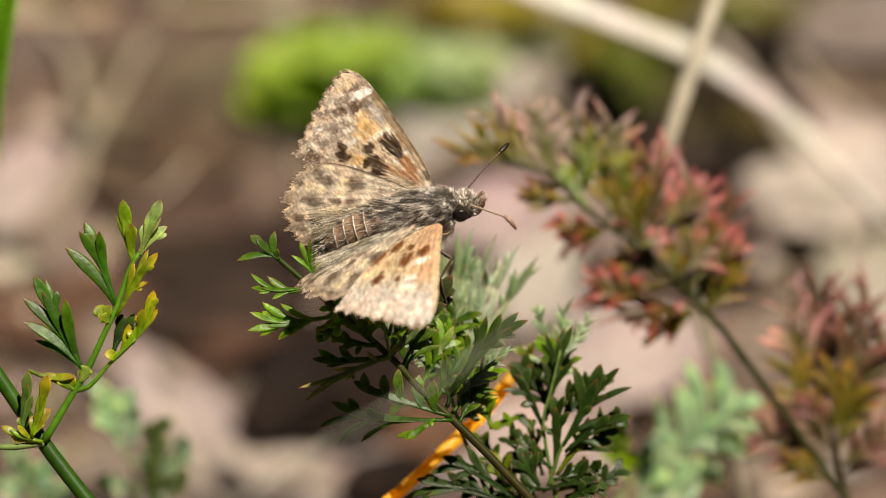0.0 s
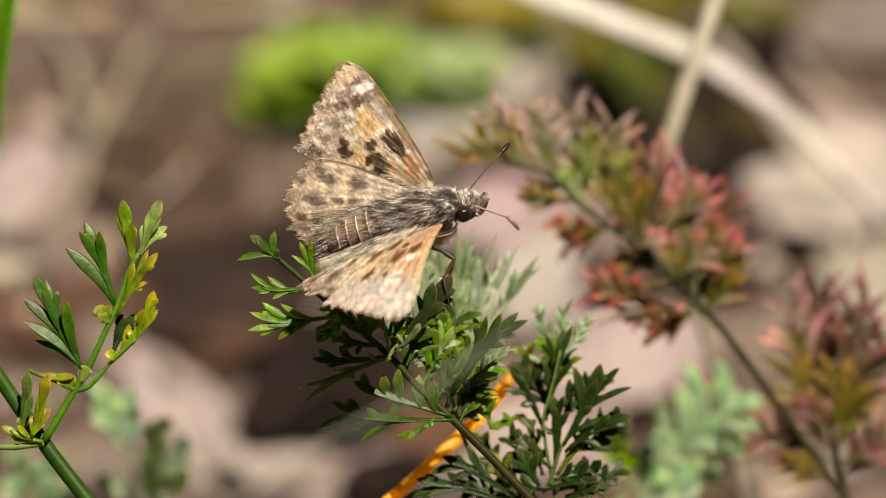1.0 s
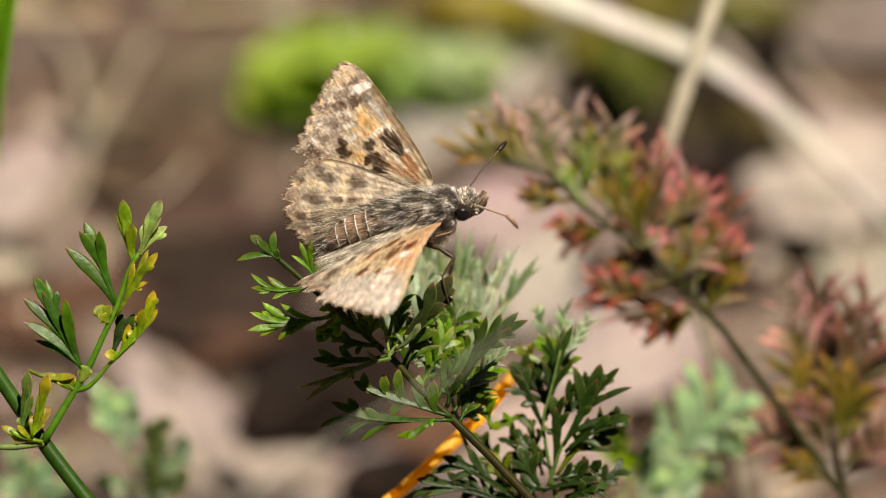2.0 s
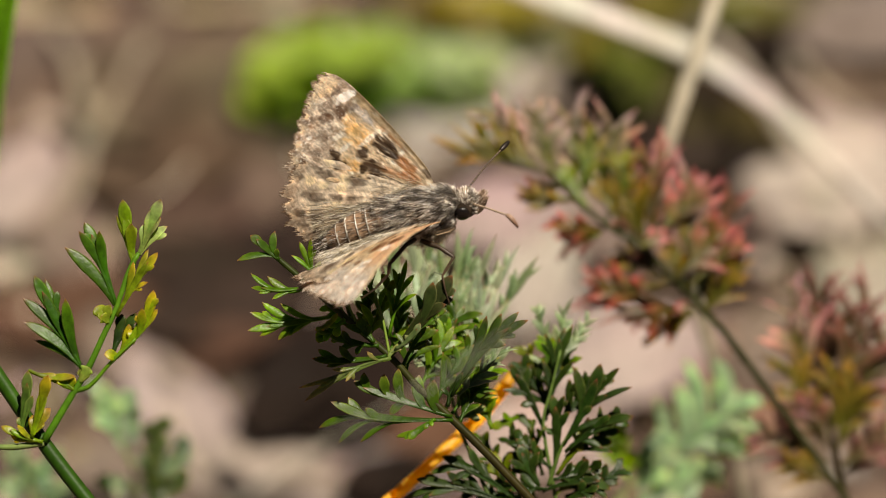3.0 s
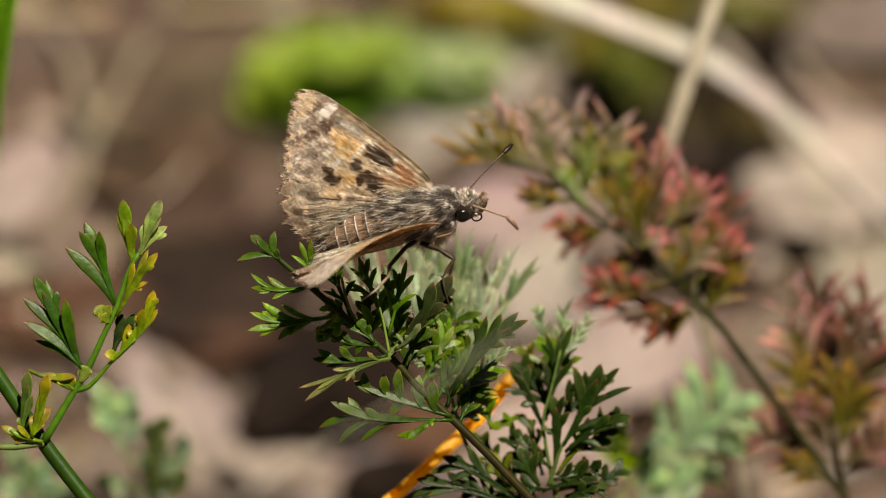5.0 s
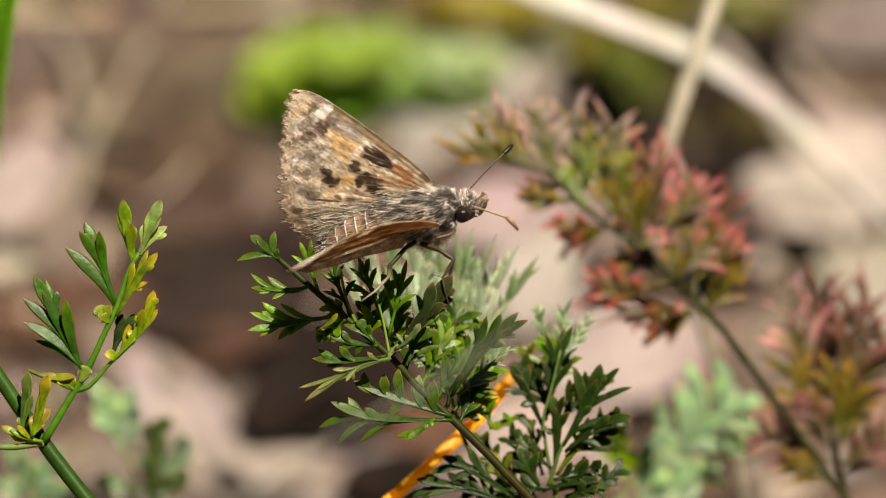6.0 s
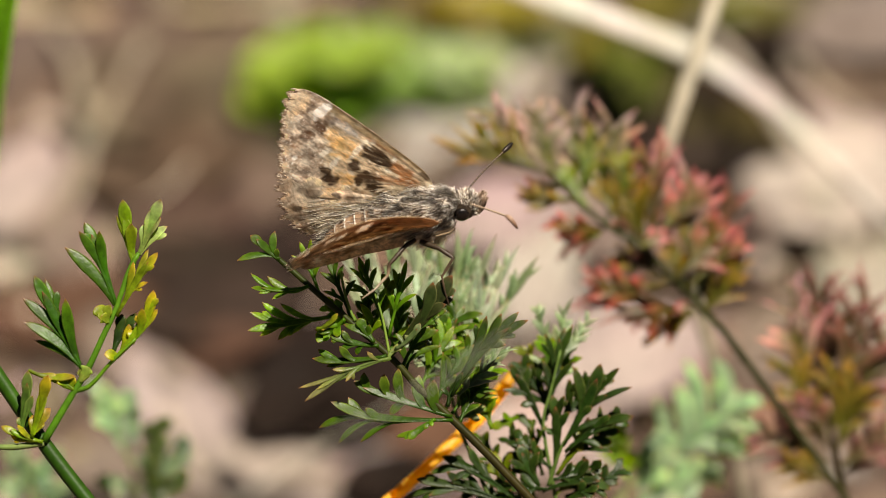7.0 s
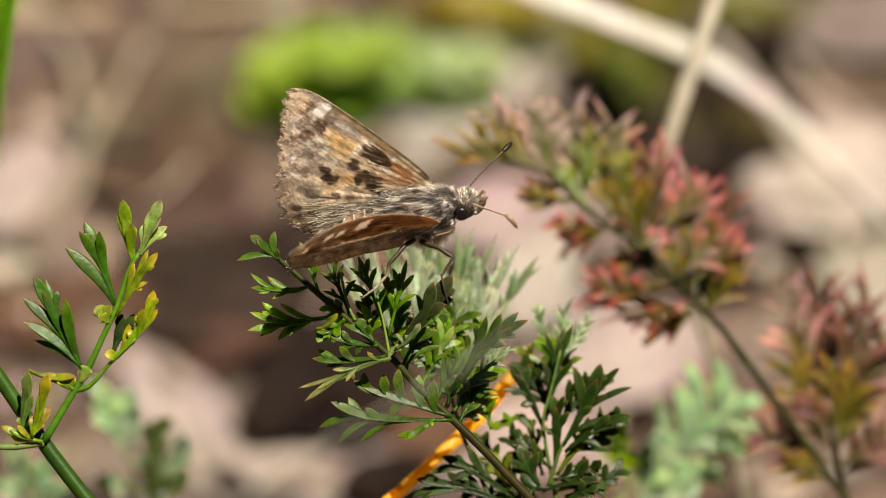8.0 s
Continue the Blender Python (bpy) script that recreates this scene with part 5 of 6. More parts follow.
    for sign in (-1, 1):
        b = Build()
        ellipsoid(b, (1.74, sign * 1.1, -1.86), (0.66, 0.42, 0.70), (1, 1, 1), 20, 28)
        part("eye", b, EYE_GLOSS, head, "glossy black eye")
        b = Build()
        b.tube([Vector(p) * MM for p in ((2.7, sign * .45, -2.7), (3.2, sign * .42, -2.35), (3.7, sign * .34, -1.9), (4.0, sign * .3, -1.5))], [.36 * MM, .42 * MM, .34 * MM, .12 * MM], [(0.16, 0.10, 0.07)] * 4, 10)
        for _ in range(420):
            t = rng.random()
            root = Vector((2.7 + 1.2 * t, sign * (.45 - .12 * t), -2.7 + 1.1 * t))
            n = Vector((rng.gauss(0, 1), rng.gauss(0, 1), rng.gauss(0, 1))).normalized()
            root = root + n * 0.36 * (1 - 0.5 * t)
            way = (Vector((0.85, 0, 0.75)) + n * 0.55).normalized()
            tone = rng.choice(((0.22, 0.13, 0.09), (0.10, 0.065, 0.045), (0.4, 0.3, 0.22), (0.6, 0.5, 0.42)))
            b.hair(root * MM, (root + way * rng.uniform(.2, .5)) * MM, .07 * MM, tone)
        part("palp", b, CUTICLE, head, "bristly reddish brown palp")


build_body()


def feeler(tip, bow, hook, shaft, club):
    """An antenna from its own base: a ringed shaft with a thicker, hooked club."""
    ob_path = smooth_path([Vector((0, 0, 0)), Vector(tip) * 0.44 * MM + Vector(bow) * MM, Vector(tip) * 0.87 * MM], 60)
    b = Build()
    n = len(ob_path)
    radii, tones = [], []
    for i in range(n):
        t = i / (n - 1)
        radii.append((0.074 + 0.012 * (i % 2)) * MM)
        tones.append(shaft[i // 2 % 2])
    b.tube(ob_path, radii, tones, 8)
    ob = part("antenna", b, CUTICLE, butterfly)
    c = Build()
    end = Vector(tip) * 0.87 * MM
    way = (ob_path[-1] - ob_path[-4]).normalized()
    path = [end + (way * t * 1.35 + Vector(hook) * t * t) * MM for t in [i / 9 for i in range(10)]]
    c.tube(path, [(0.07 + 0.16 * math.sin(math.pi * min(1, t * .85 + .12)) ** 0.8) * MM for t in [i / 9 for i in range(10)]], [blend(club[0], club[1], i / 9) for i in range(10)], 10)
    part("club", c, CUTICLE, ob, "thickened hooked tip of the feeler")
    return ob


far_feeler = feeler((3.9, 5.0, -1.0), (0.05, 0.1, 0.1), (-0.0, -0.05, 0.05), ((0.018, 0.012, 0.008), (0.20, 0.14, 0.09)), ((0.03, 0.02, 0.014), (0.008, 0.006, 0.005)))
near_feeler = feeler((3.6, -4.4, 1.6), (0.0, -0.05, 0.1), (-0.2, 0.1, -1.2), ((0.24, 0.16, 0.105), (0.62, 0.48, 0.35)), ((0.42, 0.28, 0.2), (0.16, 0.08, 0.055)))


def leg(points, radii, tones, spur=None):
    inv = REST.inverted()
    pts = [inv @ spot(*p) for p in points]
    b = Build()
    path, rr, cc = [], [], []
    for i in range(len(pts) - 1):
        for k in range(6):
            t = k / 6
            path.append(pts[i].lerp(pts[i + 1], t))
            swell = 1 + 0.18 * math.sin(math.pi * t)
            rr.append((radii[i] + (radii[i + 1] - radii[i]) * t) * swell * MM)
            cc.append(blend(tones[i], tones[i + 1], t))
    path.append(pts[-1]), rr.append(radii[-1] * MM), cc.append(tones[-1])
    b.tube(path, rr, cc, 8)
    if spur:
        b.hair(inv @ spot(*spur[0]), inv @ spot(*spur[1]), 0.07 * MM, tones[1])
        b.hair(inv @ spot(*spur[0]), inv @ spot(*spur[2]), 0.06 * MM, tones[1])
    return part("leg", b, CUTICLE, butterfly)


HORN, SAND = (0.042, 0.027, 0.016), (0.36, 0.27, 0.18)
leg([(-1.87, 0.62, -.6), (-0.29, 0.05, -1.2), (0.91, -0.77, -1.5), (-0.05, -2.35, -1.4), (0.19, -3.55, -1.4), (0.58, -4.85, -1.3)], (.22, .19, .14, .10, .07, .045), (HORN, HORN, HORN, (0.10, 0.065, 0.04), HORN, HORN), ((-0.05, -2.26, -1.4), (-1.06, -1.97, -1.6), (-0.67, -1.78, -1.6)))
leg([(-2.35, 0.77, -.4), (-3.17, 0.24, -1.4), (-4.51, -1.30, -2.0), (-4.66, -2.26, -1.8), (-5.71, -3.41, -1.6), (-6.91, -4.27, -1.2)], (.19, .18, .15, .12, .09, .05), (HORN, HORN, HORN, SAND, (0.6, 0.5, 0.38), SAND), ((-4.61, -2.16, -1.8), (-4.85, -2.83, -2.0), (-4.42, -2.83, -1.6)))
leg([(-0.91, 1.25, -.2), (0.05, 1.39, -.8), (1.06, 1.73, -1.0), (0.53, 1.39, -1.0), (-0.67, 1.06, -.8)], (.2, .2, .12, .08, .04), (SAND, HORN, HORN, SAND, SAND))


def build_tongue():
    b = Build()
    path = []
    for i in range(40):
        a = i / 39 * 5.6
        r = 0.62 - 0.065 * a
        path.append(Vector((0.1 + r * math.sin(a), 0, -0.62 + r * math.cos(a))) * MM)
    b.tube(path, [(0.09 - 0.001 * i) * MM for i in range(40)], [(0.035, 0.02, 0.012)] * 40, 8)
    return part("proboscis", b, CUTICLE, butterfly, "dark coiled tongue")


tongue = build_tongue()


# wings: in a wing's own space x runs forward, y out to the tip (mirrored on the other side), z up
def oval(a, b, ca, cb, ra, rb, ang=0.0):
    """How far inside an oval patch a place is: 1 at its middle, 0 from its rim outwards."""
    x, y = a - ca, b - cb
    c, s = math.cos(ang), math.sin(ang)
    x, y = (x * c + y * s) / ra, (-x * s + y * c) / rb
    ang_at, r = math.atan2(b, a + 0.8), math.hypot(a, b)
    wob = 0.3 * noise.noise(Vector((a * 2.2, b * 2.2, 4))) + 0.55 * noise.noise(Vector((ang_at * 34, r * 1.3, 3)))
    return min(1.0, max(0.0, (1.12 + wob - math.hypot(x, y)) * 2.1))


def streaks(a, b, k=1.0):
    """Scale rows that fan out from the wing's joint."""
    ang, r = math.atan2(b, a + 0.8), math.hypot(a, b)
    return noise.noise(Vector((ang * 26 * k, r * 1.1, 1.7))) * 0.6 + noise.noise(Vector((ang * 60 * k, r * 2.6, 9.2))) * 0.5


def vein(a, b):
    """Thin pale ribs that fan out from the joint: 1 on a rib, 0 between."""
    ang, r = math.atan2(b + 1.2, a + 1.5), math.hypot(a, b)
    x = abs((ang * 9.0 + 0.15 * noise.noise(Vector((a * 0.5, b * 0.5, 30)))) % 1.0 - 0.5)
    return max(0.0, 1 - x * max(3.0, r) * 1.6) * min(1.0, r / 3)


def mottle(a, b, z):
    """Uneven worn patches at two sizes, drawn out along the scale rows, from about -1 to 1."""
    ang, r = math.atan2(b + 1.5, a + 1.5), math.hypot(a + 1.5, b + 1.5)
    return noise.noise(Vector((r * 0.8, ang * 8, z))) * 0.9 + noise.noise(Vector((r * 1.5, ang * 20, z + 5))) * 0.6


DUSK, UMBRA = (0.060, 0.030, 0.012), (0.13, 0.066, 0.034)
TAN, CREAM, OCHRE, RUFOUS = (0.82, 0.68, 0.49), (0.94, 0.87, 0.74), (0.84, 0.50, 0.16), (0.44, 0.17, 0.05)
TAUPE, SLATE, CHALK = (0.88, 0.79, 0.68), (0.52, 0.51, 0.52), (0.94, 0.91, 0.87)
# dark spots on a forewing, with their length, width and slant
SPOTS = ((5.35, 0.75, 1.45, 0.62, 0.02), (4.3, 0.70, 0.6, 0.42, 0.0), (6.35, 2.5, 0.55, 0.5, 0.3), (4.75, 2.75, 1.25, 0.55, 0.1), (4.1, 3.15, 0.7, 0.45, 0.3), (5.35, 3.35, 0.35, 0.5, 0.2), (7.55, 4.65, 0.85, 0.42, 0.35), (8.25, 4.2, 0.5, 0.3, 0.2), (4.35, 5.05, 0.95, 0.35, 0.55), (3.0, 3.25, 0.7, 0.25, 0.5))


def base_grain(a, b, z):
    """Streaks, worn patches and single scales, each from about -1 to 1."""
    return streaks(a, b), mottle(a, b, z), noise.noise(Vector((a * 5, b * 5, z + 1.0))), noise.noise(Vector((a * 13, b * 13, z)))


def fore_upper(a, b, u, v):
    st, mo, sp, fine = base_grain(a, b, 1)
    c = blend((0.25, 0.14, 0.068), TAN, 0.66 + 0.55 * st + 0.45 * mo)
    c = blend(c, CREAM, max(0.0, 2.2 * noise.noise(Vector((a * 1.7, b * 2.2, 20))) - 0.3 + 0.4 * st))
    for ca, cb, ra, rb, ang, k in ((7.9, 1.7, 1.5, 1.15, 0.2, 0.9), (9.4, 1.3, 1.0, 0.55, 0.1, 0.7), (6.3, 3.75, 1.15, 0.62, 0.3, 0.85), (6.9, 5.6, 1.6, 0.4, 0.6, 0.4)):
        c = blend(c, blend(OCHRE, CREAM, 0.22 + 0.3 * st), k * oval(a, b, ca, cb, ra, rb, ang))
    for ca, cb, ra, rb, ang, k in ((2.9, 0.55, 1.5, 0.5, 0.1, 0.85), (1.9, 1.1, 1.2, 0.5, 0.3, 0.8), (3.3, 1.9, 1.3, 0.4, 0.35, 0.6), (5.2, -0.35, 2.2, 0.25, 0.0, 0.5)):
        c = blend(c, RUFOUS, k * oval(a, b, ca, cb, ra, rb, ang))
    c = blend(c, (0.24, 0.165, 0.075), (0.75 + 0.3 * st) * min(1.0, max(0.0, (-0.15 - b) / 0.3)))
    c = blend(c, SLATE, (0.55 + 0.5 * sp) * oval(a, b, 9.0, 0.15, 1.9, 0.42, 0.03))
    outer = min(1.0, max(0.0, (a + 0.5 * b - 10.3 + 0.5 * sp + 0.3 * st) / 0.7))
    c = blend(c, blend((0.28, 0.165, 0.10), TAUPE, 0.58 + 0.6 * st + 0.35 * sp + 0.45 * mo), 0.92 * outer)
    for ca, cb, ra, rb, ang, k in ((10.65, 1.35, 0.7, 0.55, -0.2, 0.9), (11.1, 2.5, 0.55, 0.7, -0.3, 0.85), (10.2, 0.3, 0.5, 0.5, 0.0, 0.6), (12.5, 0.5, 0.7, 1.1, -0.3, 0.75), (11.9, 1.7, 0.5, 0.7, -0.3, 0.6), (10.2, 3.9, 0.5, 0.6, -0.3, 0.6), (9.6, 5.5, 0.6, 0.6, -0.4, 0.6), (12.0, 3.6, 0.4, 0.8, -0.5, 0.5), (9.3, 6.8, 1.1, 0.6, 0.7, 0.85), (8.9, 2.4, 0.3, 0.5, -0.3, 0.5)):
        c = blend(c, UMBRA, (k + 0.3 * st) * oval(a, b, ca, cb, ra, rb, ang))
    for ca, cb, ra, rb, ang, k in ((6.88, 1.15, 0.3, 0.98, -0.15, 0.95), (6.75, 0.2, 0.45, 0.2, 0.1, 0.75), (7.9, 3.15, 0.27, 0.65, -0.2, 0.9), (9.15, 3.0, 0.28, 0.6, -0.4, 0.8), (8.9, 2.45, 0.4, 0.16, 0.3, 0.5), (6.3, 3.1, 0.35, 0.2, 0.1, 0.5)):
        c = blend(c, (0.93, 0.87, 0.77), k * oval(a, b, ca, cb, ra, rb, ang))
    for ca, cb, ra, rb, ang in SPOTS:
        c = blend(c, DUSK, oval(a, b, ca, cb, ra * 1.04, rb * 1.2, ang) * (0.98 + 0.30 * st))
    c = blend(c, DUSK, 0.85 * oval(a, b, 0.9, -0.15, 0.8, 0.25))
    c = blend(c, (0.70, 0.56, 0.38), 0.16 * vein(a, b))
    edge = max(0.0, (u - 0.90) / 0.10)
    scallop = math.sin(v * 50) + 0.7 * sp
    c = blend(c, (0.13, 0.07, 0.04), min(0.6, edge * 1.3) * (0.75 + 0.5 * sp))
    c = blend(c, (0.95, 0.79, 0.58), min(1.0, max(0.0, edge - 0.2) * 1.9) * min(1.0, max(0.0, scallop + 0.75)))
    # the sun's cream sheen on the wing tip, put into the colour
    c = blend(c, (0.90, 0.72, 0.50), (0.75 + 0.5 * sp) * oval(a, b, 13.5, 0.9, 1.05, 1.9, -0.3))
    c = blend(c, CHALK, 0.9 * max(0.0, min(1.0, (u - 0.86) * 12)) * max(0.0, sp * 2.2 - 0.35))
    c = blend(c, CHALK, 0.7 * max(0.0, fine * 2.4 + sp - 0.95) * outer)
    c = blend(c, CHALK, oval(a, b, 10.97, 4.8, 0.22, 0.3))
    return blend(c, CHALK, min(1.0, 1.7 * oval(a, b, 11.24, 0.12, 0.42, 1.0, -0.33)))


def fore_sunlit(a, b, u, v):
    """The other forewing's upper side, with sun sheen and orange glow painted in."""
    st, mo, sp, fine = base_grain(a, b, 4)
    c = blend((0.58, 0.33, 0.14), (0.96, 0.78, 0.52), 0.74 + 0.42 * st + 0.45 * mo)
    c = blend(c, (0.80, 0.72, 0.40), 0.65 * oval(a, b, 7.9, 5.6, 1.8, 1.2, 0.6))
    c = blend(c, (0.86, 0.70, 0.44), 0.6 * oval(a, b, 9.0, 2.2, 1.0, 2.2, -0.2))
    # sheen of the scales over the outer half, painted whitish
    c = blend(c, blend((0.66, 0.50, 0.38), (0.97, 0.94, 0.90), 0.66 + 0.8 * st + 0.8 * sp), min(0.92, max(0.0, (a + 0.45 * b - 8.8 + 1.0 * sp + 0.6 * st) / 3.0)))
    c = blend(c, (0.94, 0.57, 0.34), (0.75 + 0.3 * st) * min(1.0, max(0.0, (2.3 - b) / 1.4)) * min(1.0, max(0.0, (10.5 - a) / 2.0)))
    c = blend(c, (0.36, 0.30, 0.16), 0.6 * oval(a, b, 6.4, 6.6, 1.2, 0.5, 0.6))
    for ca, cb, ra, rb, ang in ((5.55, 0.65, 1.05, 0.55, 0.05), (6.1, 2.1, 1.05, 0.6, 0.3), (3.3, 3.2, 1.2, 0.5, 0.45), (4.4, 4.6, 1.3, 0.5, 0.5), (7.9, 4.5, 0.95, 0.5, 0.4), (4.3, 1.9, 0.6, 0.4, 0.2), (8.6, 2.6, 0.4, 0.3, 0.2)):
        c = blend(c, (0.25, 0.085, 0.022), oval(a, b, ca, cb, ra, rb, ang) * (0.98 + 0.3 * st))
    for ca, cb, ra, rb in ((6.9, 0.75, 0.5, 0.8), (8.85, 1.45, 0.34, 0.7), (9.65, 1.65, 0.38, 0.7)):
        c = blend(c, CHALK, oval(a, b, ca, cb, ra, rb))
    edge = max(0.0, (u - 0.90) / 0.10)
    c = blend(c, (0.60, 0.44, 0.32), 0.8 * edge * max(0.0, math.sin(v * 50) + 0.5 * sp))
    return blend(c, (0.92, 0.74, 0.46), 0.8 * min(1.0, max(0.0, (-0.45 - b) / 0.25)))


def fore_under(a, b, u, v):
    st, mo, sp, fine = base_grain(a, b, 3)
    c = blend((0.12, 0.062, 0.036), (0.50, 0.36, 0.25), 0.42 + 0.55 * st + 0.5 * mo)
    c = blend(c, (0.17, 0.075, 0.032), 0.8 * oval(a, b, 4.4, 0.2, 4.2, 0.9))
    c = blend(c, blend((0.20, 0.11, 0.06), (0.80, 0.64, 0.45), 0.5 + 0.8 * sp + 0.5 * st), min(0.85, max(0.0, (b - 0.32 * a - 1.2) / 0.8)))
    c = blend(c, (0.56, 0.40, 0.22), 0.8 * oval(a, b, 11.6, 2.7, 0.9, 0.7, 0.4))
    for ca, cb, ra, rb, ang in ((8.3, 1.6, 0.9, 0.45, 0.1), (5.6, 0.9, 1.2, 0.5, 0.0), (10.4, 1.6, 0.6, 0.6, 0.2), (6.9, 3.3, 0.8, 0.5, 0.3), (10.6, 4.2, 0.6, 0.8, 0.2)):
        c = blend(c, DUSK, 0.75 * oval(a, b, ca, cb, ra, rb, ang))
    for ca, cb, ra, rb, ang in ((6.9, 0.85, 0.62, 0.95, 0.0), (8.75, 1.5, 0.34, 0.9, 0.0), (9.8, 1.75, 0.40, 0.9, 0.0), (11.4, 3.6, 0.3, 0.6, 0.0), (12.9, 1.2, 0.25, 0.6, -0.3)):
        c = blend(c, (0.97, 0.97, 0.97), min(1.0, 2.0 * oval(a, b, ca, cb, ra, rb, ang)))
    edge = max(0.0, (u - 0.88) / 0.12)
    return blend(c, (0.66, 0.50, 0.34), edge * (0.5 + 0.5 * math.sin(v * 50)))


def hind_upper(a, b, u, v):
    st, mo, sp, fine = base_grain(a, b, 7)
    c = blend((0.17, 0.105, 0.06), (0.86, 0.76, 0.62), 0.66 + 0.5 * st + 0.5 * mo)
    for ca, cb, ra, rb in ((5.2, 6.3, 0.7, 0.5), (4.7, 7.0, 0.6, 0.5), (7.1, 8.8, 0.6, 0.5), (7.4, 6.5, 0.6, 0.4), (5.9, 8.2, 0.5, 0.4), (3.6, 8.2, 0.6, 0.4)):
        c = blend(c, (0.80, 0.69, 0.47), 0.85 * oval(a, b, ca, cb, ra, rb, 0.7))
    for ca, cb, ra, rb in ((6.55, 7.5, 0.95, 0.55), (4.4, 5.6, 1.0, 0.5), (5.35, 9.2, 0.9, 0.45), (4.3, 7.8, 0.7, 0.35), (7.6, 7.6, 0.6, 0.4), (6.3, 9.8, 0.6, 0.35), (4.0, 10.2, 0.8, 0.35), (7.9, 9.6, 0.5, 0.35), (5.2, 11.2, 0.7, 0.35), (3.1, 10.9, 0.5, 0.4)):
        c = blend(c, DUSK, (0.7 + 0.4 * st) * oval(a, b, ca, cb, ra, rb, 0.7))
    c = blend(c, (0.80, 0.68, 0.52), 0.2 * vein(a, b))
    # front rim painted dark to cover the bright sunlit line along it
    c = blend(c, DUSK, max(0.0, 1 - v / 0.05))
    edge = max(0.0, (u - 0.84) / 0.16)
    c = blend(c, (0.17, 0.10, 0.055), min(0.8, edge * 1.5) * (0.75 + 0.7 * sp))
    return blend(c, (0.88, 0.70, 0.50), min(1.0, max(0.0, edge - 0.45) * 2.2) * min(1.0, max(0.0, sp * 1.5 + math.sin(v * 40) + 0.2)))


def hind_under(a, b, u, v):
    st, mo, sp, fine = base_grain(a, b, 9)
    c = blend((0.24, 0.125, 0.06), (0.86, 0.68, 0.48), 0.55 + 0.6 * st + 0.7 * mo)
    for ca, cb, ra, rb in ((5.8, 5.8, 1.0, 0.4), (4.1, 8.5, 0.9, 0.4), (7.0, 7.6, 0.9, 0.4), (3.0, 7.0, 0.8, 0.4), (5.6, 9.8, 0.8, 0.4), (3.6, 10.8, 0.7, 0.4)):
        c = blend(c, (0.96, 0.90, 0.80), 0.9 * oval(a, b, ca, cb, ra, rb, 0.0))
    return c


def edge_curve(points, n):
    return [Vector((p.x, p.y)) for p in smooth_path([(x, y, 0) for x, y in points], n - 1)]


def wing_sheet(front, outer, rear, n, m, seed, ragged, waves):
    """Places on a wing between its front edge, outer edge and rear edge, by rows from the joint outwards."""
    rng = random.Random(seed)
    fr, re, ou = edge_curve(front, n), edge_curve(rear, n), edge_curve(outer, m)
    out = []
    for i in range(n):
        u = i / (n - 1)
        row = []
        for j in range(m):
            v = j / (m - 1)
            p = fr[i] * (1 - v) + re[i] * v
            q = fr[0] * (1 - u) * (1 - v) + re[0] * (1 - u) * v + ou[0] * u * (1 - v) + ou[-1] * u * v
            w = (fr[0] * (1 - v) + re[0] * v) * (1 - u) + ou[j] * u
            r = p + w - q
            wear = ragged * max(0, u - 0.9) / 0.1 * (0.7 * math.sin(v * waves) + noise.noise(Vector((v * 25, seed, 0))) * 1.6 + noise.noise(Vector((v * 70, seed, 3))) * 1.2)
            r = r * (1 - wear / max(3.0, r.length))
            row.append((r.x, r.y, u, v))
        out.append(row)
    return out


def build_wing(name, sheet, shift, sign, upper, under, arch, label, lift=0.0, droop=0.0):
    """A wing as a thin solid: an upper and an under side with ribs, joined at the rim. sign: 1 on its left side, -1 on its right."""
    b = Build()
    n, m = len(sheet), len(sheet[0])
    sides = []
    for side in (0, 1):
        pts, tone = [], []
        for row in sheet:
            for a, bb, u, v in row:
                rib = 0.022 * math.cos(v * 2 * math.pi * 8) * min(1, u * 3)
                s = min(1.0, max(0.0, a / 14.4))
                sag = arch * 4 * s * (1 - s) * max(0.0, 1 - bb / 14) - droop * max(0.0, v - 0.45) ** 2 - (0.0 if droop else 0.22 * v ** 3) + 0.10 * noise.noise(Vector((a * .5, bb * .5, 8)))
                z = rib + sag + lift - side * 0.05
                pts.append(Vector((-(bb - shift[1]), sign * (a - shift[0]), z)) * MM)
                tone.append((under if side else upper)(a, bb, u, v))
        sides.append(b.grid(pts, tone, n, m))
    k, l = sides
    rim = [i * m for i in range(n)] + [(n - 1) * m + j for j in range(1, m)] + [i * m + m - 1 for i in range(n - 2, -1, -1)]
    for p, q in zip(rim, rim[1:]):
        b.f.append((k + p, k + q, l + q, l + p))
    ob = part(name, b, SCALES, butterfly, label)
    rng = random.Random(len(name) + sign)
    h = Build()
    me = [b.v[k + (n - 1) * m + j] for j in range(m)]
    inner = [b.v[k + (n - 5) * m + j] for j in range(m)]
    for j in range(m - 1):
        dark_tuft = math.sin(j / m * 58) > 0.25
        for _ in range(4):
            t = rng.random()
            root = me[j].lerp(me[j + 1], t)
            way = (root - inner[j].lerp(inner[j + 1], t)).normalized()
            way = (way + Vector((rng.uniform(-.35, .35), rng.uniform(-.35, .35), rng.uniform(-.2, .2)))).normalized()
            size = rng.uniform(0.12, 0.34) * (0.55 if dark_tuft else 1.3)
            h.hair(root - way * 0.15 * MM, root + way * size * MM, 0.06 * MM)
    part("fringe", h, FRINGE, ob, "worn pale and brown wing fringe")
    return ob


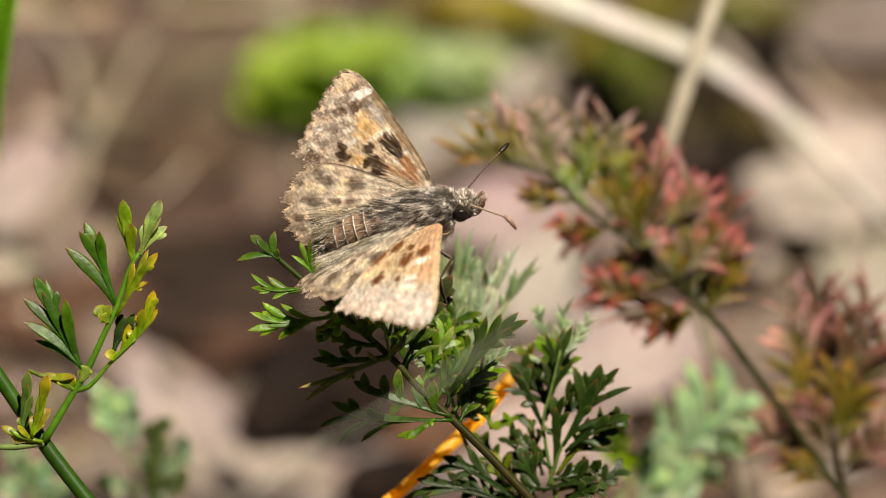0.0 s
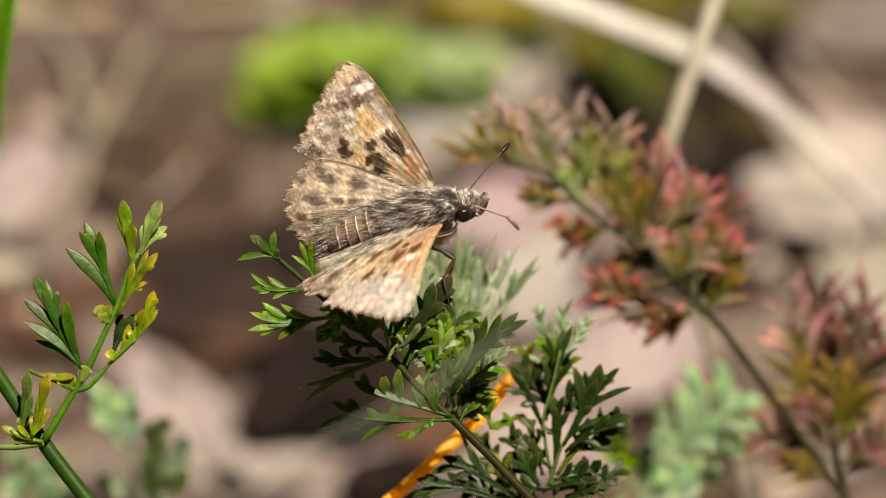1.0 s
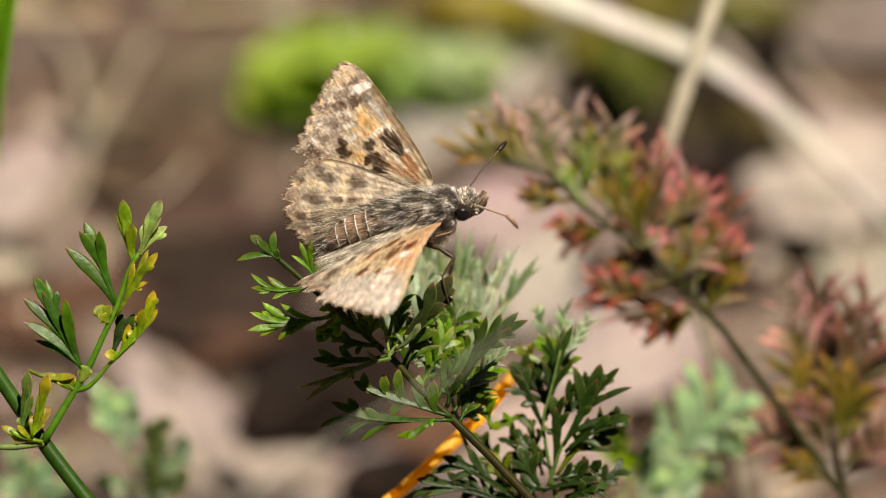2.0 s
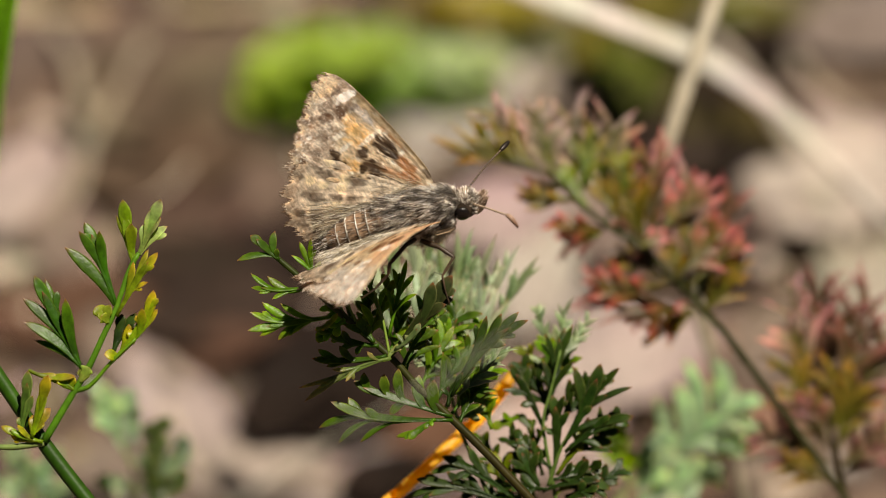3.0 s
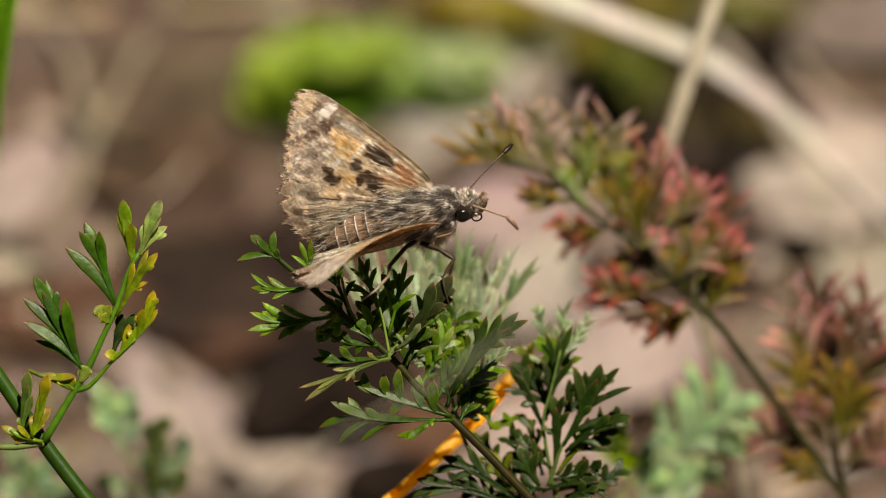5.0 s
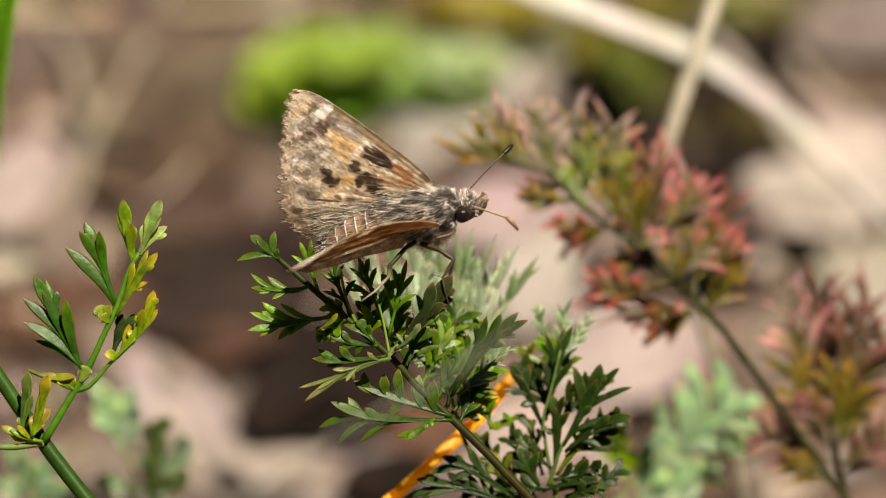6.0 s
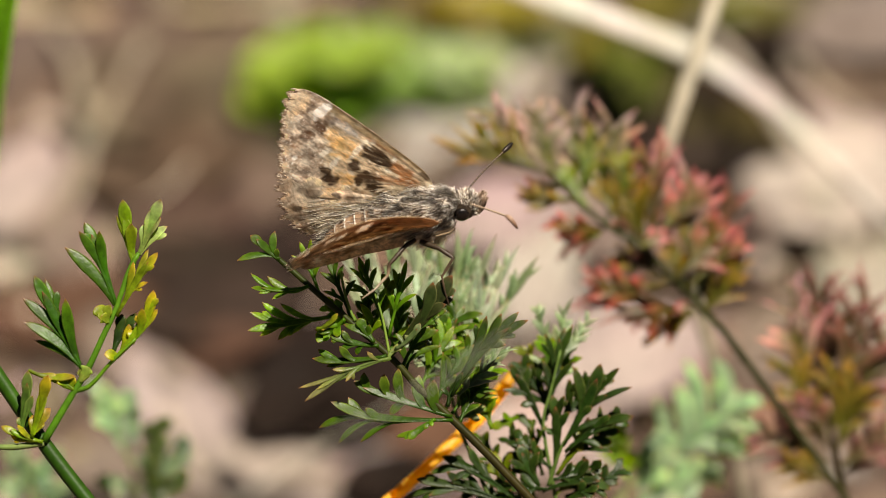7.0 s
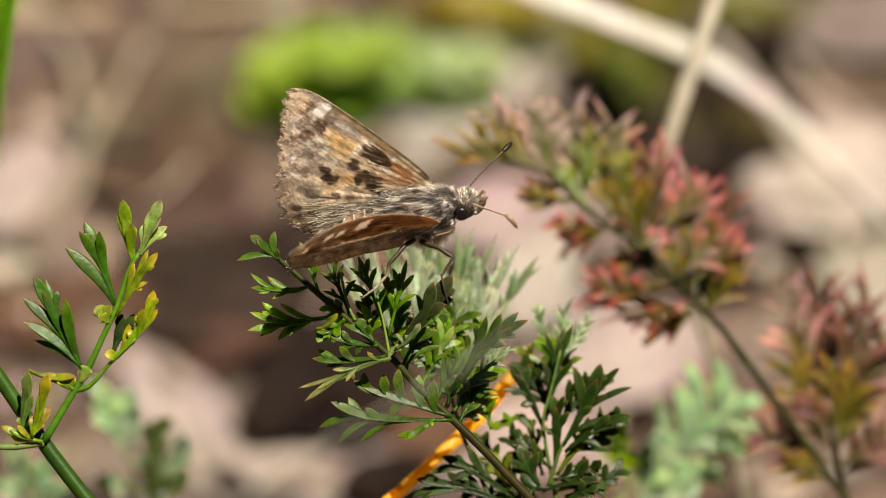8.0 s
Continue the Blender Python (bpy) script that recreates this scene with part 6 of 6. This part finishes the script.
FORE = wing_sheet(((0, 0), (1.3, -.5), (4.1, -.78), (7.8, -.98), (11.3, -.98), (13.2, -.72), (14.3, -.15)), ((14.3, -.15), (14.25, 1.1), (13.4, 2.9), (12.7, 4.3), (11.5, 6.3), (10.4, 8.0)), ((0.2, 1.6), (3.0, 3.8), (6.5, 6.0), (10.4, 8.0)), 140, 130, 1, 0.20, 50)
HIND = wing_sheet(((0, 1.6), (3.5, 3.5), (6.2, 5.1), (8.3, 6.8)), ((8.3, 6.8), (8.9, 8.2), (8.6, 9.7), (7.6, 11.2), (6.4, 11.9), (5.35, 12.4), (4.0, 12.3), (2.7, 12.0)), ((0.5, 4.0), (1.2, 6.8), (1.9, 9.6), (2.7, 12.0)), 100, 96, 2, 0.34, 40)
far_fore = build_wing("forewing", FORE, (0, 0), 1, fore_upper, fore_under, 0.4, "mottled brown forewing with dark spots and a white mark")
near_fore = build_wing("forewing", FORE, (0, 0), -1, fore_sunlit, fore_under, 1.3, "sunlit tan forewing with brown spots")
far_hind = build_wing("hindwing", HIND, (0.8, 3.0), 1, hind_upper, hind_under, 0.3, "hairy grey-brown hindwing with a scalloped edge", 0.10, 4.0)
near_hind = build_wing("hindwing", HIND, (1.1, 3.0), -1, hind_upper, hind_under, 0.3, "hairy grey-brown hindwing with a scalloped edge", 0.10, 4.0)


def wing_down(wing, sheet, sign, inward, shift, spread, seed, count):
    """Long soft hair that lies over a wing's inner half."""
    rng = random.Random(seed)
    b = Build()
    n, m = len(sheet), len(sheet[0])
    for _ in range(count):
        row = sheet[rng.randrange(2, int(n * spread))]
        a, bb, u, v = row[int((1 - rng.random() ** 1.6 * 0.6) * (m - 1))]
        root = Vector((-(bb - shift), sign * (a - inward), 0.06 + 0.08 * rng.random()))
        out = Vector((-(bb - shift) - 0.8, sign * a, 0)).normalized()
        way = (out + Vector((rng.uniform(-.2, .2), rng.uniform(-.2, .2), rng.uniform(-.02, .06)))).normalized()
        b.hair(root * MM, (root + way * rng.uniform(0.7, 1.8)) * MM, rng.uniform(0.02, 0.034) * MM, tuple(0.6 + 0.45 * k for k in tuft_tone(root * 0.8)), 0.8, 1.15)
    part("wing_hair", b, DOWN, wing, "long pale hair")


wing_down(far_hind, HIND, 1, 0.8, 3.0, 0.75, 3, 1300)
wing_down(near_hind, HIND, -1, 1.1, 3.0, 0.75, 4, 1300)
wing_down(far_fore, FORE, 1, 0.0, 0.0, 0.35, 5, 260)
wing_down(near_fore, FORE, -1, 0.0, 0.0, 0.3, 6, 160)


# ---------------------------------------------------------------- what moves
def hinge(sign, back_by, in_by, drop, flap, sweep, twist):
    m = Matrix.Translation(Vector((-back_by, sign * (JOINT - in_by), -drop)) * MM)
    return m @ Matrix.Rotation(radians(sign * flap), 4, "X") @ Matrix.Rotation(radians(sign * sweep), 4, "Z") @ Matrix.Rotation(radians(twist), 4, "Y")


def motions():
    # seconds, place of the far wing joint, then lift, sweep and twist of the far wings and of the near wings
    rows = (
        (0.0, (-0.97, 5.50), 16.7, 22.8, -1.5, 13.0, 5.0, 5.1),
        (0.3, (-0.75, 5.40), 19.6, 20.2, -1.8, 16.2, 8.8, 2.8),
        (0.5, (-0.67, 5.35), 20.9, 19.6, -1.9, 17.5, 10.8, 1.5),
        (1.0, (-0.75, 5.46), 22.3, 21.4, -2.1, 18.1, 12.4, 0.6),
        (1.5, (-0.82, 5.53), 22.2, 21.5, -2.6, 18.7, 12.9, 0.4),
        (1.7, (-0.82, 5.54), 22.2, 21.8, -2.6, 19.0, 13.6, 0.2),
        (2.8, (-0.82, 5.65), 25.2, 25.8, -1.8, 23.6, 27.4, -2.8),
        (3.0, (-0.82, 5.65), 26.3, 30.4, -1.6, 24.9, 30.2, -3.4),
        (3.5, (-0.82, 5.63), 28.2, 36.4, -0.4, 27.1, 33.0, -4.2),
        (4.0, (-0.82, 5.57), 31.0, 38.6, 1.2, 29.9, 35.6, -4.5),
        (4.5, (-0.82, 5.50), 33.2, 39.1, 2.0, 31.6, 38.2, -4.7),
        (4.7, (-0.82, 5.49), 34.2, 39.2, 2.1, 32.6, 39.0, -4.6),
        (5.8, (-0.82, 5.42), 46.0, 39.5, 2.5, 42.6, 46.2, -3.4),
        (6.0, (-0.82, 5.42), 48.5, 39.5, 2.4, 44.2, 46.6, -3.5),
        (6.5, (-0.83, 5.48), 52.0, 39.2, 2.0, 47.2, 46.8, -4.4),
        (7.0, (-0.86, 5.57), 53.4, 39.2, 1.6, 48.8, 46.7, -5.0),
        (7.5, (-0.86, 5.59), 54.4, 39.1, 1.5, 50.2, 46.7, -5.4),
        (8.0, (-0.89, 5.61), 55.5, 38.9, 1.6, 52.0, 46.7, -6.0),
    )
    walk(butterfly, [(t, seat(u, v)) for t, (u, v), *_ in rows])
    walk(far_fore, [(t, hinge(1, 0, 0, 0, f, s, w)) for t, _, f, s, w, nf, ns, nw in rows])
    walk(near_fore, [(t, hinge(-1, -0.07, -0.79, 0.71, nf, ns, nw)) for t, _, f, s, w, nf, ns, nw in rows])
    walk(far_hind, [(t, hinge(1, 2.75, 0.2, 0.14 + 0.2 * math.tan(radians(f)), f - 1.0, 22.5 - (f - 16.7) * 0.13, w)) for t, _, f, s, w, nf, ns, nw in rows])
    walk(near_hind, [(t, hinge(-1, 2.75, -0.5, 0.60 + 0.29 * math.tan(radians(nf)), nf - 1.0 - max(0.0, nf - 35.0) * 0.3, 1.0 + min(4.0, ns * 0.1), abs(nw) * 0.4)) for t, _, f, s, w, nf, ns, nw in rows])
    # the feelers sway a little
    fb, nb = Vector((2.45, .5, -1.0)) * MM, Vector((2.75, -.55, -1.55)) * MM
    walk(far_feeler, [(t, Matrix.Translation(fb) @ pose(0, 0, 0, 0, a, b)) for t, a, b in ((0.0, 0, 0), (0.5, 0, -1), (1.5, 0, 4), (3.5, 0, 0), (6.0, 0, -2), (8.0, 0, -2))])
    walk(near_feeler, [(t, Matrix.Translation(nb) @ pose(0, 0, 0, 0, a, b)) for t, a, b in ((0.0, 0, 0), (8.0, 0, 0))])
    # the tongue comes down from between the palps for a moment
    tb = Vector((2.7, -.45, -2.75)) * MM
    walk(tongue, [(t, Matrix.Translation(tb + Vector((-x, 0, z)) * MM)) for t, x, z in ((0.0, 1.2, .95), (3.0, 1.2, .95), (3.5, .3, .2), (4.0, .1, .05), (4.5, 0, 0), (4.7, 0, 0), (5.8, 1.2, .95), (8.0, 1.2, .95))])


motions()
